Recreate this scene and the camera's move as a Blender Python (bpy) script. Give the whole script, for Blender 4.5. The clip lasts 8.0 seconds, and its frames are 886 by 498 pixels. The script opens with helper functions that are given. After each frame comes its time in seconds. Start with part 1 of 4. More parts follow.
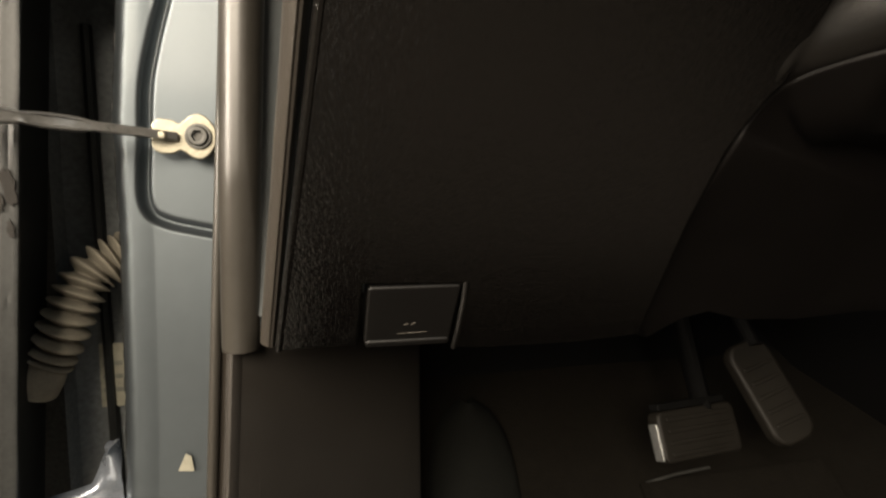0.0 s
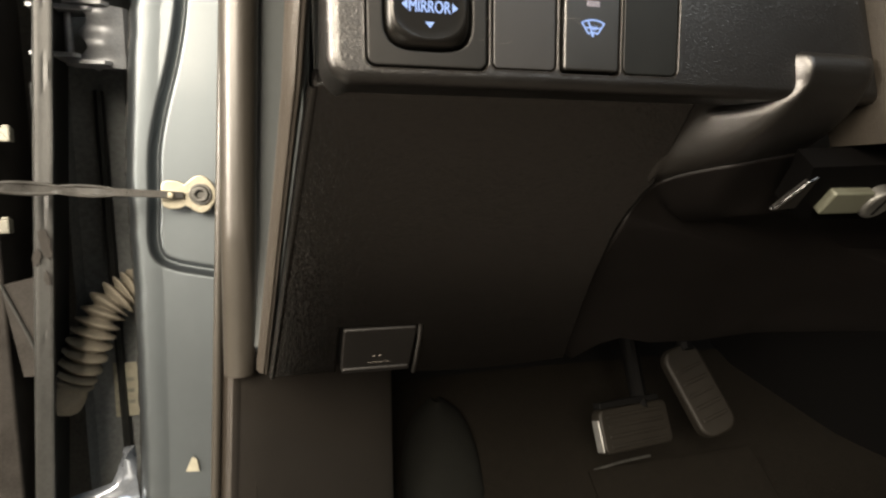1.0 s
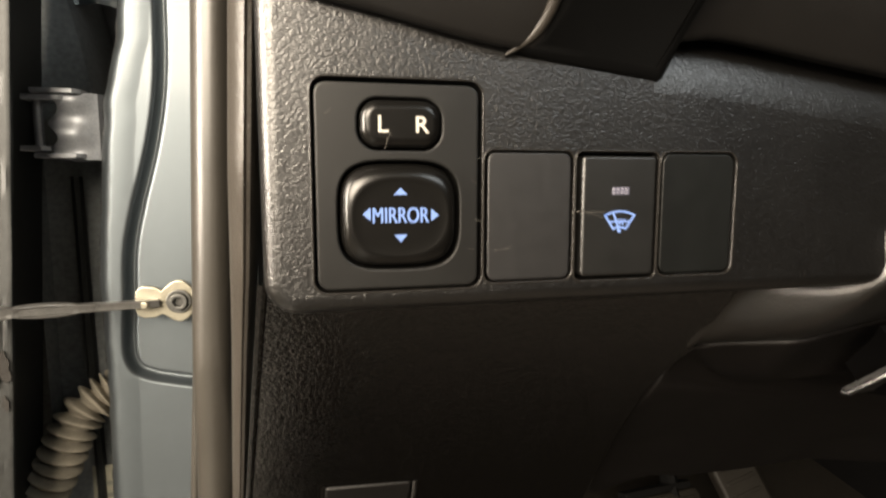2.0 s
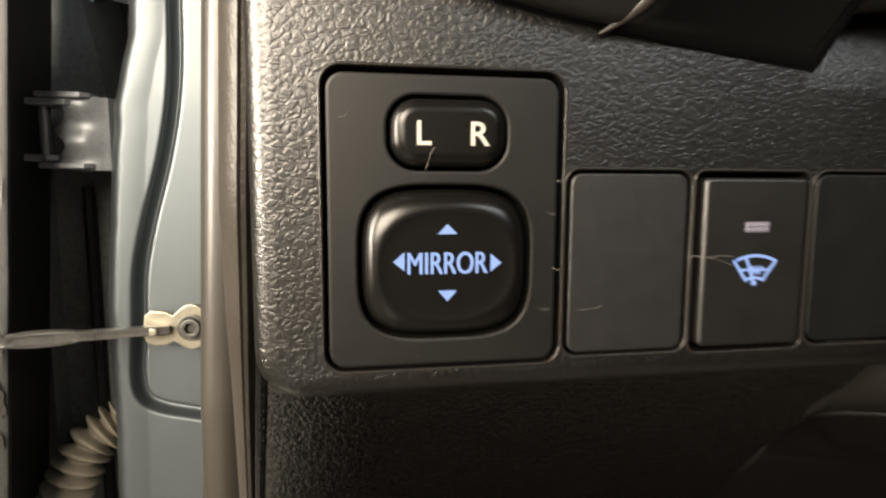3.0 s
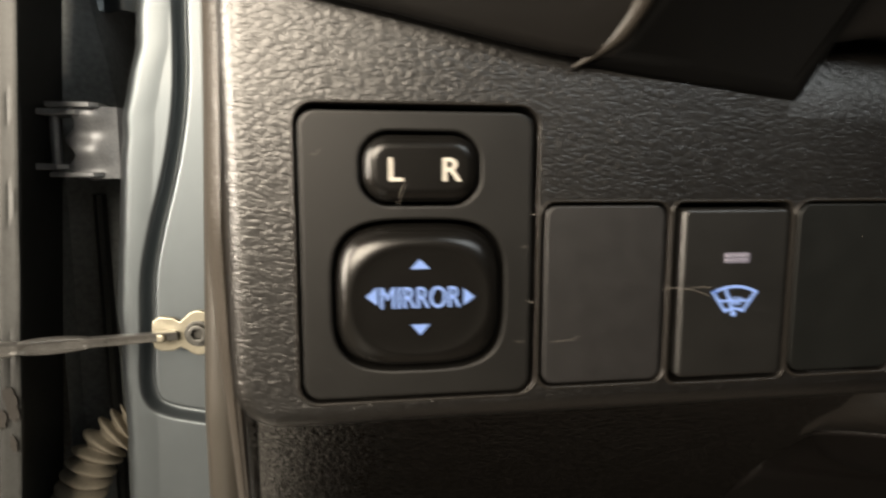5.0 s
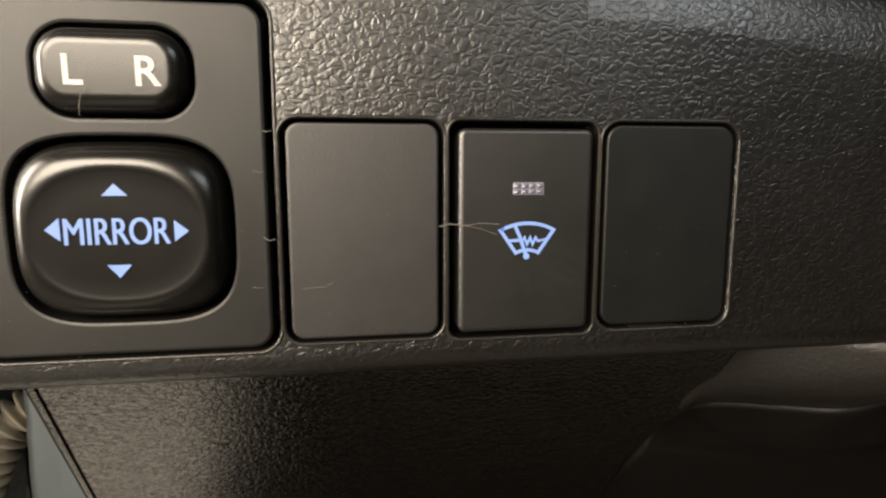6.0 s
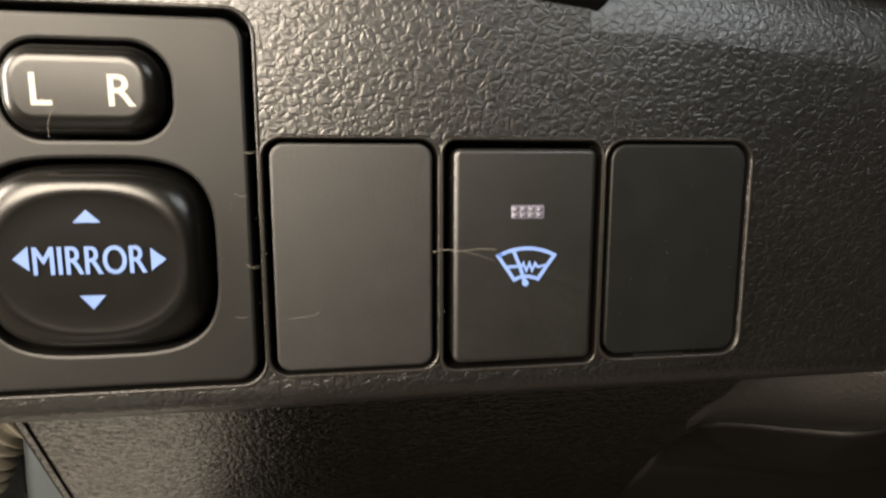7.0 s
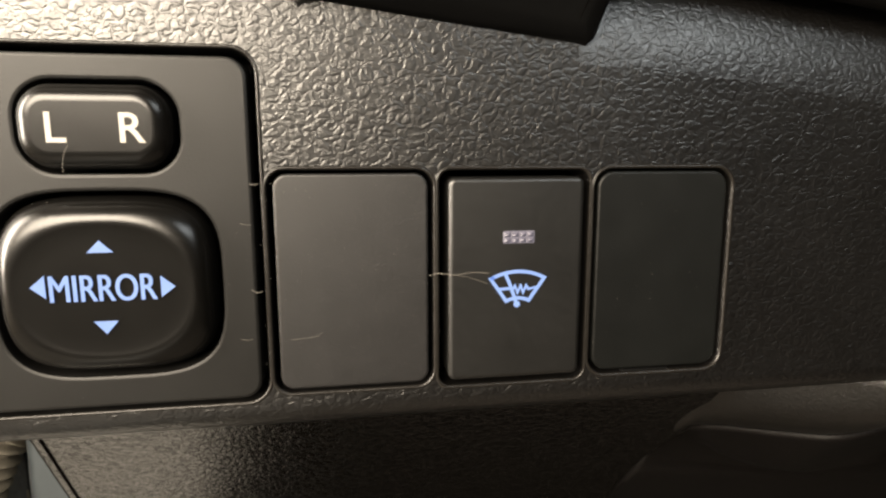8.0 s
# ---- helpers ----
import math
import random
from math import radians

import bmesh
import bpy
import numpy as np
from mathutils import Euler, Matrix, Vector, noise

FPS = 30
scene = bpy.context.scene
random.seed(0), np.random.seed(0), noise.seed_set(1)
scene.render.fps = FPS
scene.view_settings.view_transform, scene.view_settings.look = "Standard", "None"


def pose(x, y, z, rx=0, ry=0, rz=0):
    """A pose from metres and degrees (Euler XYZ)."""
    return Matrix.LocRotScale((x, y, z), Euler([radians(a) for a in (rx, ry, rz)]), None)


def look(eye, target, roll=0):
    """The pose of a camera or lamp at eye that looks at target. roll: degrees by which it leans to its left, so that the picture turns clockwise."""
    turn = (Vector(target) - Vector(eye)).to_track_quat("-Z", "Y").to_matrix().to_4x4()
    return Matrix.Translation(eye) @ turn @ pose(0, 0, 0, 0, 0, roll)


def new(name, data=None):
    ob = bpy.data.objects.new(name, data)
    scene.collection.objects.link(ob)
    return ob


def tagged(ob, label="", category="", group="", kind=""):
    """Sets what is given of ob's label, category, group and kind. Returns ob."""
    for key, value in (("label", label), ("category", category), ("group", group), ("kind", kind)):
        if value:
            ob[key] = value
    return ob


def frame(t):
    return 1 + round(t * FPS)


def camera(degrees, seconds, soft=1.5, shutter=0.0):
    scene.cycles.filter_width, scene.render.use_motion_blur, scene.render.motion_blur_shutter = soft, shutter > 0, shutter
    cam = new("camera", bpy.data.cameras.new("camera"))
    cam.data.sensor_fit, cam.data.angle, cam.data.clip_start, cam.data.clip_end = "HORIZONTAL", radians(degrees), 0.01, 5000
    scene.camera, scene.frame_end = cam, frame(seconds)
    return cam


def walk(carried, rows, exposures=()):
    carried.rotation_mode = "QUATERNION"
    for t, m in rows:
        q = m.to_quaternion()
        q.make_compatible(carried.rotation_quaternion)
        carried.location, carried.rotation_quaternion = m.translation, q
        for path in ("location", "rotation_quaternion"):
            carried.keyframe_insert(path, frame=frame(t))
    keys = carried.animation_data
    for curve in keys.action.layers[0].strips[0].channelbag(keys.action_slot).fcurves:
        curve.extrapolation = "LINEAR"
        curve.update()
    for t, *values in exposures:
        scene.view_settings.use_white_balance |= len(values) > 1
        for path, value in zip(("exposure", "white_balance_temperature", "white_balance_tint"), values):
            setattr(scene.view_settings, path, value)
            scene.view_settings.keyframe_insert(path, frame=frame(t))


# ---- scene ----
cam = camera(75.0, 8.0, soft=2.3, shutter=0.5)
# seconds, eye (m), yaw, pitch, roll (degrees)
PATH = [
    (0, -0.00374, -0.00245, 0.75129, -13.788, -5.283, -0.403),
    (0.2, -0.00703, -0.02649, 0.76352, -14.566, -5.910, -0.413),
    (0.5, -0.00977, -0.05832, 0.78058, -15.428, -6.609, -0.448),
    (0.8, -0.01166, -0.07122, 0.79590, -15.721, -6.853, -0.427),
    (1, -0.00695, -0.06844, 0.79332, -15.641, -6.757, -0.394),
    (1.2, -0.00000, -0.06074, 0.79611, -15.587, -6.940, -0.426),
    (1.5, 0.00911, -0.04334, 0.81986, -14.617, -6.927, -0.301),
    (1.7, 0.01472, -0.03151, 0.84614, -13.874, -6.954, -0.192),
    (2.8, 0.02491, 0.01002, 0.86592, -10.335, -6.558, 0.260),
    (3, 0.02496, 0.02386, 0.86293, -9.603, -6.374, 0.224),
    (3.2, 0.02132, 0.03006, 0.86783, -8.919, -6.063, 0.301),
    (3.5, 0.01673, 0.03629, 0.87719, -8.161, -6.038, 0.166),
    (3.8, 0.01672, 0.03566, 0.87428, -7.715, -6.040, 0.144),
    (4, 0.01634, 0.03474, 0.87641, -7.397, -6.058, 0.209),
    (4.2, 0.01501, 0.03525, 0.87383, -7.220, -6.213, 0.172),
    (5.3, 0.05068, 0.02003, 0.86658, -8.638, -7.504, 0.000),
    (5.5, 0.06527, 0.02274, 0.86245, -9.050, -7.977, 0.041),
    (5.7, 0.07342, 0.02842, 0.86003, -8.928, -8.152, 0.051),
    (6, 0.07507, 0.03387, 0.85862, -8.865, -8.180, 0.008),
    (6.2, 0.07612, 0.03598, 0.85959, -8.827, -8.490, 0.087),
    (6.5, 0.07741, 0.03735, 0.85917, -8.731, -8.306, -0.004),
    (7, 0.07735, 0.03916, 0.86205, -8.492, -8.308, 0.013),
    (7.2, 0.07740, 0.03943, 0.86440, -8.403, -8.289, -0.000),
    (7.5, 0.07812, 0.03898, 0.86438, -8.470, -8.443, 0.000),
    (7.8, 0.07676, 0.03724, 0.86636, -8.753, -8.830, -0.001),
    (8, 0.07701, 0.03562, 0.86769, -8.847, -9.175, -0.079),
]
EXPOSURES = [(0, -0.35), (0.5, 0.12), (1.0, 0.2), (1.7, 0.2), (3, 0.0), (4.2, -0.1), (5.3, -0.15), (6, 0.0), (8, 0.1)]
walk(cam, [(t, pose(x, y, z, 90 + pitch, 0, yaw) @ pose(0, 0, 0, 0, 0, roll)) for t, x, y, z, yaw, pitch, roll in PATH],
     exposures=EXPOSURES)

# ---- light: a dim garage at night, its lamps unseen and placed to suit ----
world = bpy.data.worlds.new("night")
world.use_nodes = True
world.node_tree.nodes["Background"].inputs[0].default_value = (0.5, 0.6, 0.8, 1)
world.node_tree.nodes["Background"].inputs[1].default_value = 0.01
scene.world = world


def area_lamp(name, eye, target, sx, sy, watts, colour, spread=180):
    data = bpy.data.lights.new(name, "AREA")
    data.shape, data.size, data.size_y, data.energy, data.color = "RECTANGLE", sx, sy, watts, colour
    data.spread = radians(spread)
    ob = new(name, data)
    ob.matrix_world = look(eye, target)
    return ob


# tall near light added on the left for long highlights, no known fixture
area_lamp("added_left_light", (-0.72, -0.06, 1.09), (-0.03, 0.28, 0.96), 0.22, 0.62, 5.0, (1.0, 0.88, 0.73), 75)
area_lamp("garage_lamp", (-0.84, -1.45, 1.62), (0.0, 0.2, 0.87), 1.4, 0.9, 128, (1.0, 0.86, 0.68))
# cool light added for the sheen at the upper right, source unseen
area_lamp("added_right_light", (0.42, -0.42, 1.26), (0.12, 0.12, 0.88), 0.34, 0.20, 1.6, (0.92, 0.97, 0.97))


# ---- materials ----
def material(name, base, rough=0.5, metal=0.0, vary=0.12, vscale=40.0, bump=0.0, bscale=900.0, rvary=0.08,
             spec=0.5, coat=0.0, grain=None):
    """Painted, plastic or metal surface: blotches at two scales, fine relief; grain=(cells per metre, depth in metres)."""
    m = bpy.data.materials.new(name)
    m.use_nodes = True
    n, l = m.node_tree.nodes, m.node_tree.links
    b = n["Principled BSDF"]
    b.inputs["Metallic"].default_value = metal
    b.inputs["Specular IOR Level"].default_value = spec
    b.inputs["Coat Weight"].default_value = coat
    b.inputs["Coat Roughness"].default_value = 0.12
    co = n.new("ShaderNodeTexCoord")
    big, fine = n.new("ShaderNodeTexNoise"), n.new("ShaderNodeTexNoise")
    big.inputs["Scale"].default_value, fine.inputs["Scale"].default_value = vscale, vscale * 14
    big.inputs["Detail"].default_value, fine.inputs["Detail"].default_value = 5, 4
    add = n.new("ShaderNodeMath")
    add.operation = "ADD"
    half = n.new("ShaderNodeMath")
    half.operation, half.inputs[1].default_value = "MULTIPLY", 0.5
    for t in (big, fine):
        l.new(co.outputs["Object"], t.inputs["Vector"])
    l.new(big.outputs["Fac"], add.inputs[0])
    l.new(fine.outputs["Fac"], add.inputs[1])
    l.new(add.outputs[0], half.inputs[0])
    ramp = n.new("ShaderNodeValToRGB")
    ramp.color_ramp.elements[0].position, ramp.color_ramp.elements[1].position = 0.3, 0.7
    ramp.color_ramp.elements[0].color = (*[c * (1 - vary) for c in base], 1)
    ramp.color_ramp.elements[1].color = (*[min(1, c * (1 + vary)) for c in base], 1)
    l.new(half.outputs[0], ramp.inputs[0])
    l.new(ramp.outputs[0], b.inputs["Base Color"])
    rr = n.new("ShaderNodeMapRange")
    rr.inputs["To Min"].default_value, rr.inputs["To Max"].default_value = max(0.02, rough - rvary), min(1, rough + rvary)
    l.new(half.outputs[0], rr.inputs["Value"])
    l.new(rr.outputs[0], b.inputs["Roughness"])
    if grain:
        cells, depth = grain
        warp = n.new("ShaderNodeTexNoise")
        warp.inputs["Scale"].default_value = cells * 0.8
        mix = n.new("ShaderNodeMix")
        mix.data_type, mix.blend_type = "RGBA", "LINEAR_LIGHT"
        mix.inputs["Factor"].default_value = 0.65 / cells
        l.new(co.outputs["Object"], warp.inputs["Vector"])
        l.new(co.outputs["Object"], mix.inputs["A"])
        l.new(warp.outputs["Color"], mix.inputs["B"])
        mp = n.new("ShaderNodeMapping")
        mp.inputs["Scale"].default_value = (0.8, 1.0, 1.15)
        mp.inputs["Rotation"].default_value = (0, 0.5, 0)
        l.new(mix.outputs["Result"], mp.inputs["Vector"])
        v = n.new("ShaderNodeTexVoronoi")
        v.feature = "DISTANCE_TO_EDGE"
        v.inputs["Scale"].default_value = cells
        l.new(mp.outputs[0], v.inputs["Vector"])
        edge = n.new("ShaderNodeMapRange")
        edge.interpolation_type = "SMOOTHSTEP"
        edge.inputs["From Min"].default_value, edge.inputs["From Max"].default_value = 0.01, 0.25
        l.new(v.outputs["Distance"], edge.inputs["Value"])
        pebble = n.new("ShaderNodeTexNoise")
        pebble.inputs["Scale"].default_value, pebble.inputs["Detail"].default_value = cells * 1.7, 2.5
        pebble.inputs["Distortion"].default_value = 0.6
        l.new(mp.outputs[0], pebble.inputs["Vector"])
        isle = n.new("ShaderNodeMapRange")
        isle.interpolation_type = "SMOOTHSTEP"
        isle.inputs["From Min"].default_value, isle.inputs["From Max"].default_value = 0.40, 0.60
        l.new(pebble.outputs["Fac"], isle.inputs["Value"])
        both = n.new("ShaderNodeMath")
        both.operation, both.inputs[2].default_value = "MULTIPLY_ADD", 0.0
        both.inputs[1].default_value = 0.36
        l.new(isle.outputs[0], both.inputs[0])
        share = n.new("ShaderNodeMath")
        share.operation, share.inputs[1].default_value = "MULTIPLY", 0.80
        l.new(edge.outputs[0], share.inputs[0])
        l.new(share.outputs[0], both.inputs[2])
        b1 = n.new("ShaderNodeBump")
        b1.inputs["Strength"].default_value, b1.inputs["Distance"].default_value = 1.0, depth
        l.new(both.outputs[0], b1.inputs["Height"])
        v2 = n.new("ShaderNodeTexNoise")
        v2.inputs["Scale"].default_value, v2.inputs["Detail"].default_value = cells * 3.5, 2
        l.new(co.outputs["Object"], v2.inputs["Vector"])
        b2 = n.new("ShaderNodeBump")
        b2.inputs["Strength"].default_value, b2.inputs["Distance"].default_value = 0.4, depth * 0.5
        l.new(v2.outputs["Fac"], b2.inputs["Height"])
        l.new(b1.outputs[0], b2.inputs["Normal"])
        l.new(b2.outputs[0], b.inputs["Normal"])
    elif bump:
        t = n.new("ShaderNodeTexNoise")
        t.inputs["Scale"].default_value, t.inputs["Detail"].default_value = bscale, 4
        l.new(co.outputs["Object"], t.inputs["Vector"])
        bp = n.new("ShaderNodeBump")
        bp.inputs["Strength"].default_value, bp.inputs["Distance"].default_value = 0.5, bump
        l.new(t.outputs["Fac"], bp.inputs["Height"])
        l.new(bp.outputs[0], b.inputs["Normal"])
    return m


def glowing(name, colour, strength, base):
    m = material(name, base, 0.4)
    b = m.node_tree.nodes["Principled BSDF"]
    b.inputs["Emission Color"].default_value, b.inputs["Emission Strength"].default_value = (*colour, 1), strength
    return m


NECK = material("matt_brown_plastic", (0.0022, 0.0018, 0.0014), 0.38, grain=(700, 0.00004), spec=0.9)
MATT = material("matt_lever_plastic", (0.0032, 0.0028, 0.0025), 0.5, grain=(800, 0.00002), spec=0.35)
# pillar paint once more, duller and lightened so the flange looks lit
LIT_FLANGE = material("lightened_pillar_paint", (0.15, 0.165, 0.17), 0.5, metal=0.25, vary=0.06, vscale=14)
GRAIN = material("grained_dash_plastic", (0.0017, 0.0014, 0.0012), 0.35, grain=(680, 0.000046), vary=0.15, spec=1.0)
LIT_RIM = material("lightened_rim_plastic", (0.010, 0.0086, 0.0072), 0.34, bump=0.00003, bscale=2500)
PAD = material("soft_pad_plastic", (0.0050, 0.0043, 0.0038), 0.50, grain=(700, 0.000012))
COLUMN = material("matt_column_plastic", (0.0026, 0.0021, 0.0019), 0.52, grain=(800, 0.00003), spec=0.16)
SILL_BOUNCE = material("pale_bounce_plate", (0.78, 0.76, 0.72), 0.5, metal=0.0, vary=0.1, vscale=8, bump=0.0002, bscale=400)
SILL_DIM = material("dim_sill_coat", (0.09, 0.096, 0.10), 0.45, metal=0.3, vary=0.15, vscale=10)
# pale tone of unseen cabin slabs, set by what the dash should reflect
CABIN_PALE = material("pale_unseen_cabin", (0.10, 0.095, 0.085), 0.95, spec=0.05, vary=0.15, vscale=60, bump=0.0005, bscale=800)
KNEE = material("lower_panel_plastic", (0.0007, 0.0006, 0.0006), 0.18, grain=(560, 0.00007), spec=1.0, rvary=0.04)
SATIN = material("satin_black_plastic", (0.0034, 0.0032, 0.0028), 0.46, spec=0.42, bump=0.00004, bscale=3600, vscale=90, vary=0.25)
BLANK = material("matt_brown_black_plastic", (0.0024, 0.0019, 0.0020), 0.48, spec=0.8, bump=0.00006, bscale=3000, vscale=260, vary=0.35)
BLANK2 = material("matt_green_black_plastic", (0.0019, 0.0022, 0.0019), 0.46, spec=0.4, bump=0.00006, bscale=3200, vscale=160, vary=0.2)
GLOSS = material("glossy_black_plastic", (0.0040, 0.0037, 0.0033), 0.25, spec=0.45, bump=0.00001, bscale=3000, vscale=200, rvary=0.03)
BUTTON_SW = material("worn_switch_plastic", (0.0028, 0.0026, 0.0022), 0.40, spec=0.9, bump=0.00001, bscale=3000, vscale=90, vary=0.2)
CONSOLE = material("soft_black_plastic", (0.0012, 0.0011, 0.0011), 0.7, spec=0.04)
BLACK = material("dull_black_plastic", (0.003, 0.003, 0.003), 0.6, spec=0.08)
WHITE = material("white_print", (0.46, 0.43, 0.38), 0.5, vary=0.05, vscale=900)
BLUE = glowing("backlit_blue_print", (0.25, 0.44, 1.0), 0.52, (0.10, 0.14, 0.25))
LENS = glowing("indicator_lens", (0.7, 0.68, 0.9), 0.06, (0.10, 0.095, 0.12))
PAINT = material("blue_grey_metallic_paint", (0.106, 0.122, 0.133), 0.48, metal=0.85, coat=0.15, vary=0.04, vscale=12)
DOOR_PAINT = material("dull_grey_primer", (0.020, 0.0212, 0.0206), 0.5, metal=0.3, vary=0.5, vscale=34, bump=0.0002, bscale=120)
DARK_DULL = material("dark_dull_coat", (0.024, 0.0225, 0.021), 0.6, spec=0.05, vary=0.4, vscale=60)
DARK_PAINT = material("dark_dusty_paint", (0.13, 0.14, 0.143), 0.55, spec=0.25, vary=0.4, vscale=22, bump=0.0002, bscale=90)
STEEL = material("galvanised_steel", (0.32, 0.325, 0.32), 0.42, metal=0.8, vary=0.3, vscale=80, bump=0.0003, bscale=300)
BOLT_ZINC = material("dull_zinc", (0.16, 0.16, 0.135), 0.5, metal=0.4, vary=0.25, vscale=150)
ZINC = material("yellow_zinc_plate", (0.29, 0.272, 0.215), 0.4, metal=0.75, vary=0.25, vscale=120, bump=0.0003, bscale=400)
STRAP_STEEL = material("oily_strap_steel", (0.26, 0.258, 0.25), 0.30, metal=0.8, vary=0.35, vscale=120)
DARK_STEEL = material("dark_steel", (0.09, 0.09, 0.085), 0.45, metal=0.7, vary=0.35, vscale=100)
RUBBER = material("seal_rubber", (0.0325, 0.0295, 0.0250), 0.36, spec=0.6, vary=0.12, vscale=30)
LIP = material("seal_lip_rubber", (0.025, 0.021, 0.017), 0.4, vary=0.2, vscale=40)
BOOT = material("dusty_rubber_boot", (0.22, 0.20, 0.16), 0.8, vary=0.3, vscale=90, bump=0.0003, bscale=900)
KICK = material("kick_panel_plastic", (0.031, 0.0275, 0.024), 0.55, grain=(900, 0.00006))
# unseen floor, pale so that the lower panel picks it up
FLOOR_PALE = material("pale_unseen_floor", (0.125, 0.112, 0.10), 0.95, spec=0.05, vary=0.2, vscale=40, bump=0.0005, bscale=800)
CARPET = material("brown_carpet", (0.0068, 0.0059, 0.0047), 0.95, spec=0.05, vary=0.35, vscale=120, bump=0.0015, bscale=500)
PADGREY = material("footrest_felt", (0.0055, 0.0057, 0.0050), 0.9, spec=0.1, vary=0.25, vscale=90, bump=0.001, bscale=600)
LOCK_GREY = material("grey_green_lock_metal", (0.085, 0.088, 0.066), 0.45, metal=0.3, vary=0.2, vscale=150)
PEDAL = material("pedal_rubber", (0.0085, 0.0074, 0.0058), 0.55, spec=0.2, vary=0.2, bump=0.0003, bscale=500)
# near-black tone of unseen cabin slabs that must return little light
CABIN_DARK = material("dark_unseen_cabin", (0.011, 0.0103, 0.0095), 0.95, spec=0.05, vary=0.15, vscale=60, bump=0.0005, bscale=800)
EDGE = material("pale_edge_plastic", (0.020, 0.017, 0.0135), 0.45, vary=0.2, vscale=120)
TRIM = material("grained_trim_plastic", (0.036, 0.0315, 0.0265), 0.40, grain=(600, 0.00006))
HINGE = material("grey_hinge_paint", (0.26, 0.275, 0.30), 0.42, metal=0.4, vary=0.3, vscale=70, bump=0.0003, bscale=200)
SHROUD_BROWN = material("lighter_brown_plastic", (0.0170, 0.0143, 0.0110), 0.55, spec=0.25, vary=0.2, vscale=150, grain=(900, 0.00008))
PAPER = material("faded_label", (0.24, 0.23, 0.18), 0.7, vary=0.25, vscale=200)
FILM = material("silver_paint_chip", (0.45, 0.50, 0.58), 0.22, metal=0.7, vary=0.25, vscale=60, bump=0.002, bscale=60)
CONCRETE = material("garage_concrete", (0.16, 0.155, 0.145), 0.85, vary=0.25, vscale=3, bump=0.002, bscale=60)
WEST_BOUNCE = material("cream_bounce_wall", (0.36, 0.31, 0.235), 0.9, vary=0.12, vscale=4, bump=0.001, bscale=120)
PLASTER = material("garage_plaster", (0.14, 0.13, 0.12), 0.9, vary=0.12, vscale=4, bump=0.001, bscale=120)
DUST = material("pale_lint", (0.17, 0.155, 0.135), 0.8)


# ---- building helpers ----
def thing(name, at, label, category, group="", kind=""):
    ob = new(name)
    ob.location = at
    ob.empty_display_size = 0.01
    return tagged(ob, label, category, group, kind)


def part(name, bm, mat, parent=None, label="", smooth=35):
    """Links a bmesh, in world places, as one mesh under a thing or a part."""
    me = bpy.data.meshes.new(name)
    bmesh.ops.recalc_face_normals(bm, faces=bm.faces)
    bm.to_mesh(me)
    bm.free()
    me.materials.append(mat)
    me.polygons.foreach_set("use_smooth", [True] * len(me.polygons))
    me.set_sharp_from_angle(angle=radians(smooth))
    ob = new(name, me)
    if parent is not None:
        ob.parent = parent
        if parent.type == "EMPTY":
            ob.matrix_parent_inverse = Matrix.Translation(-parent.location)
    return tagged(ob, label)


FACE_Y = 0.1235
# local (right, up, out) to the world: the upright dash face, and the lower panel that slopes away below it
FACE = Matrix(((1, 0, 0, 0), (0, 0, -1, FACE_Y), (0, 1, 0, 0), (0, 0, 0, 1)))
_k = 1 / math.sqrt(1 + 0.938 ** 2)
SLOPE = Matrix(((1, 0, 0, 0), (0, -0.938 * _k, -_k, 0.14), (0, _k, -0.938 * _k, 0.82), (0, 0, 0, 1)))

# the lower panel: steeper than the column cover, turned a little towards the door
_j = 1 / math.sqrt(1 + 0.785 ** 2)
KNEE_M = Matrix(((1, 0, 0, 0), (-0.05, -0.785 * _j, -_j, 0.1607), (0, _j, -0.785 * _j, 0.82), (0, 0, 0, 1)))


def knee_y(z):
    return 0.14 + 0.938 * (0.82 - z)


def panel_y(x, z):
    """The lower panel's front at a place."""
    return 0.1607 - 0.05 * x + 0.785 * (0.82 - z)


def rrect(x0, z0, x1, z1, r, n=7):
    out = []
    for cx, cz, a in ((x1 - r, z1 - r, 0), (x0 + r, z1 - r, 90), (x0 + r, z0 + r, 180), (x1 - r, z0 + r, 270)):
        out += [(cx + r * math.cos(radians(a + 90 * i / n)), cz + r * math.sin(radians(a + 90 * i / n))) for i in range(n + 1)]
    return out


def squircle(cx, cz, w, h, p=3.2, n=56):
    """Rounded-square outline of width w and height h."""
    out = []
    for i in range(n):
        a = math.tau * i / n
        c, s = math.cos(a), math.sin(a)
        out.append((cx + w / 2 * math.copysign(abs(c) ** (2 / p), c), cz + h / 2 * math.copysign(abs(s) ** (2 / p), s)))
    return out


def inset(loop, d):
    """The loop (counter-clockwise) moved inwards by d."""
    n, out = len(loop), []
    for i in range(n):
        a, b, c = Vector(loop[i - 1]), Vector(loop[i]), Vector(loop[(i + 1) % n])
        t1, t2 = (b - a), (c - b)
        t1 = t1.normalized() if t1.length > 1e-9 else t2.normalized()
        t2 = t2.normalized() if t2.length > 1e-9 else t1
        m = Vector((-(t1.y + t2.y), t1.x + t2.x))
        m = m.normalized() if m.length > 1e-9 else Vector((-t1.y, t1.x))
        k = max(0.5, m.dot(Vector((-t1.y, t1.x))))
        q = b + m * (d / k)
        out.append((q.x, q.y))
    return out


def ring(bm, loop, w, m):
    return [bm.verts.new(m @ Vector((u, v, w))) for u, v in loop]


def bridge(bm, a, b, closed=True):
    n = len(a)
    for i in range(n if closed else n - 1):
        j = (i + 1) % n
        bm.faces.new((a[i], a[j], b[j], b[i]))


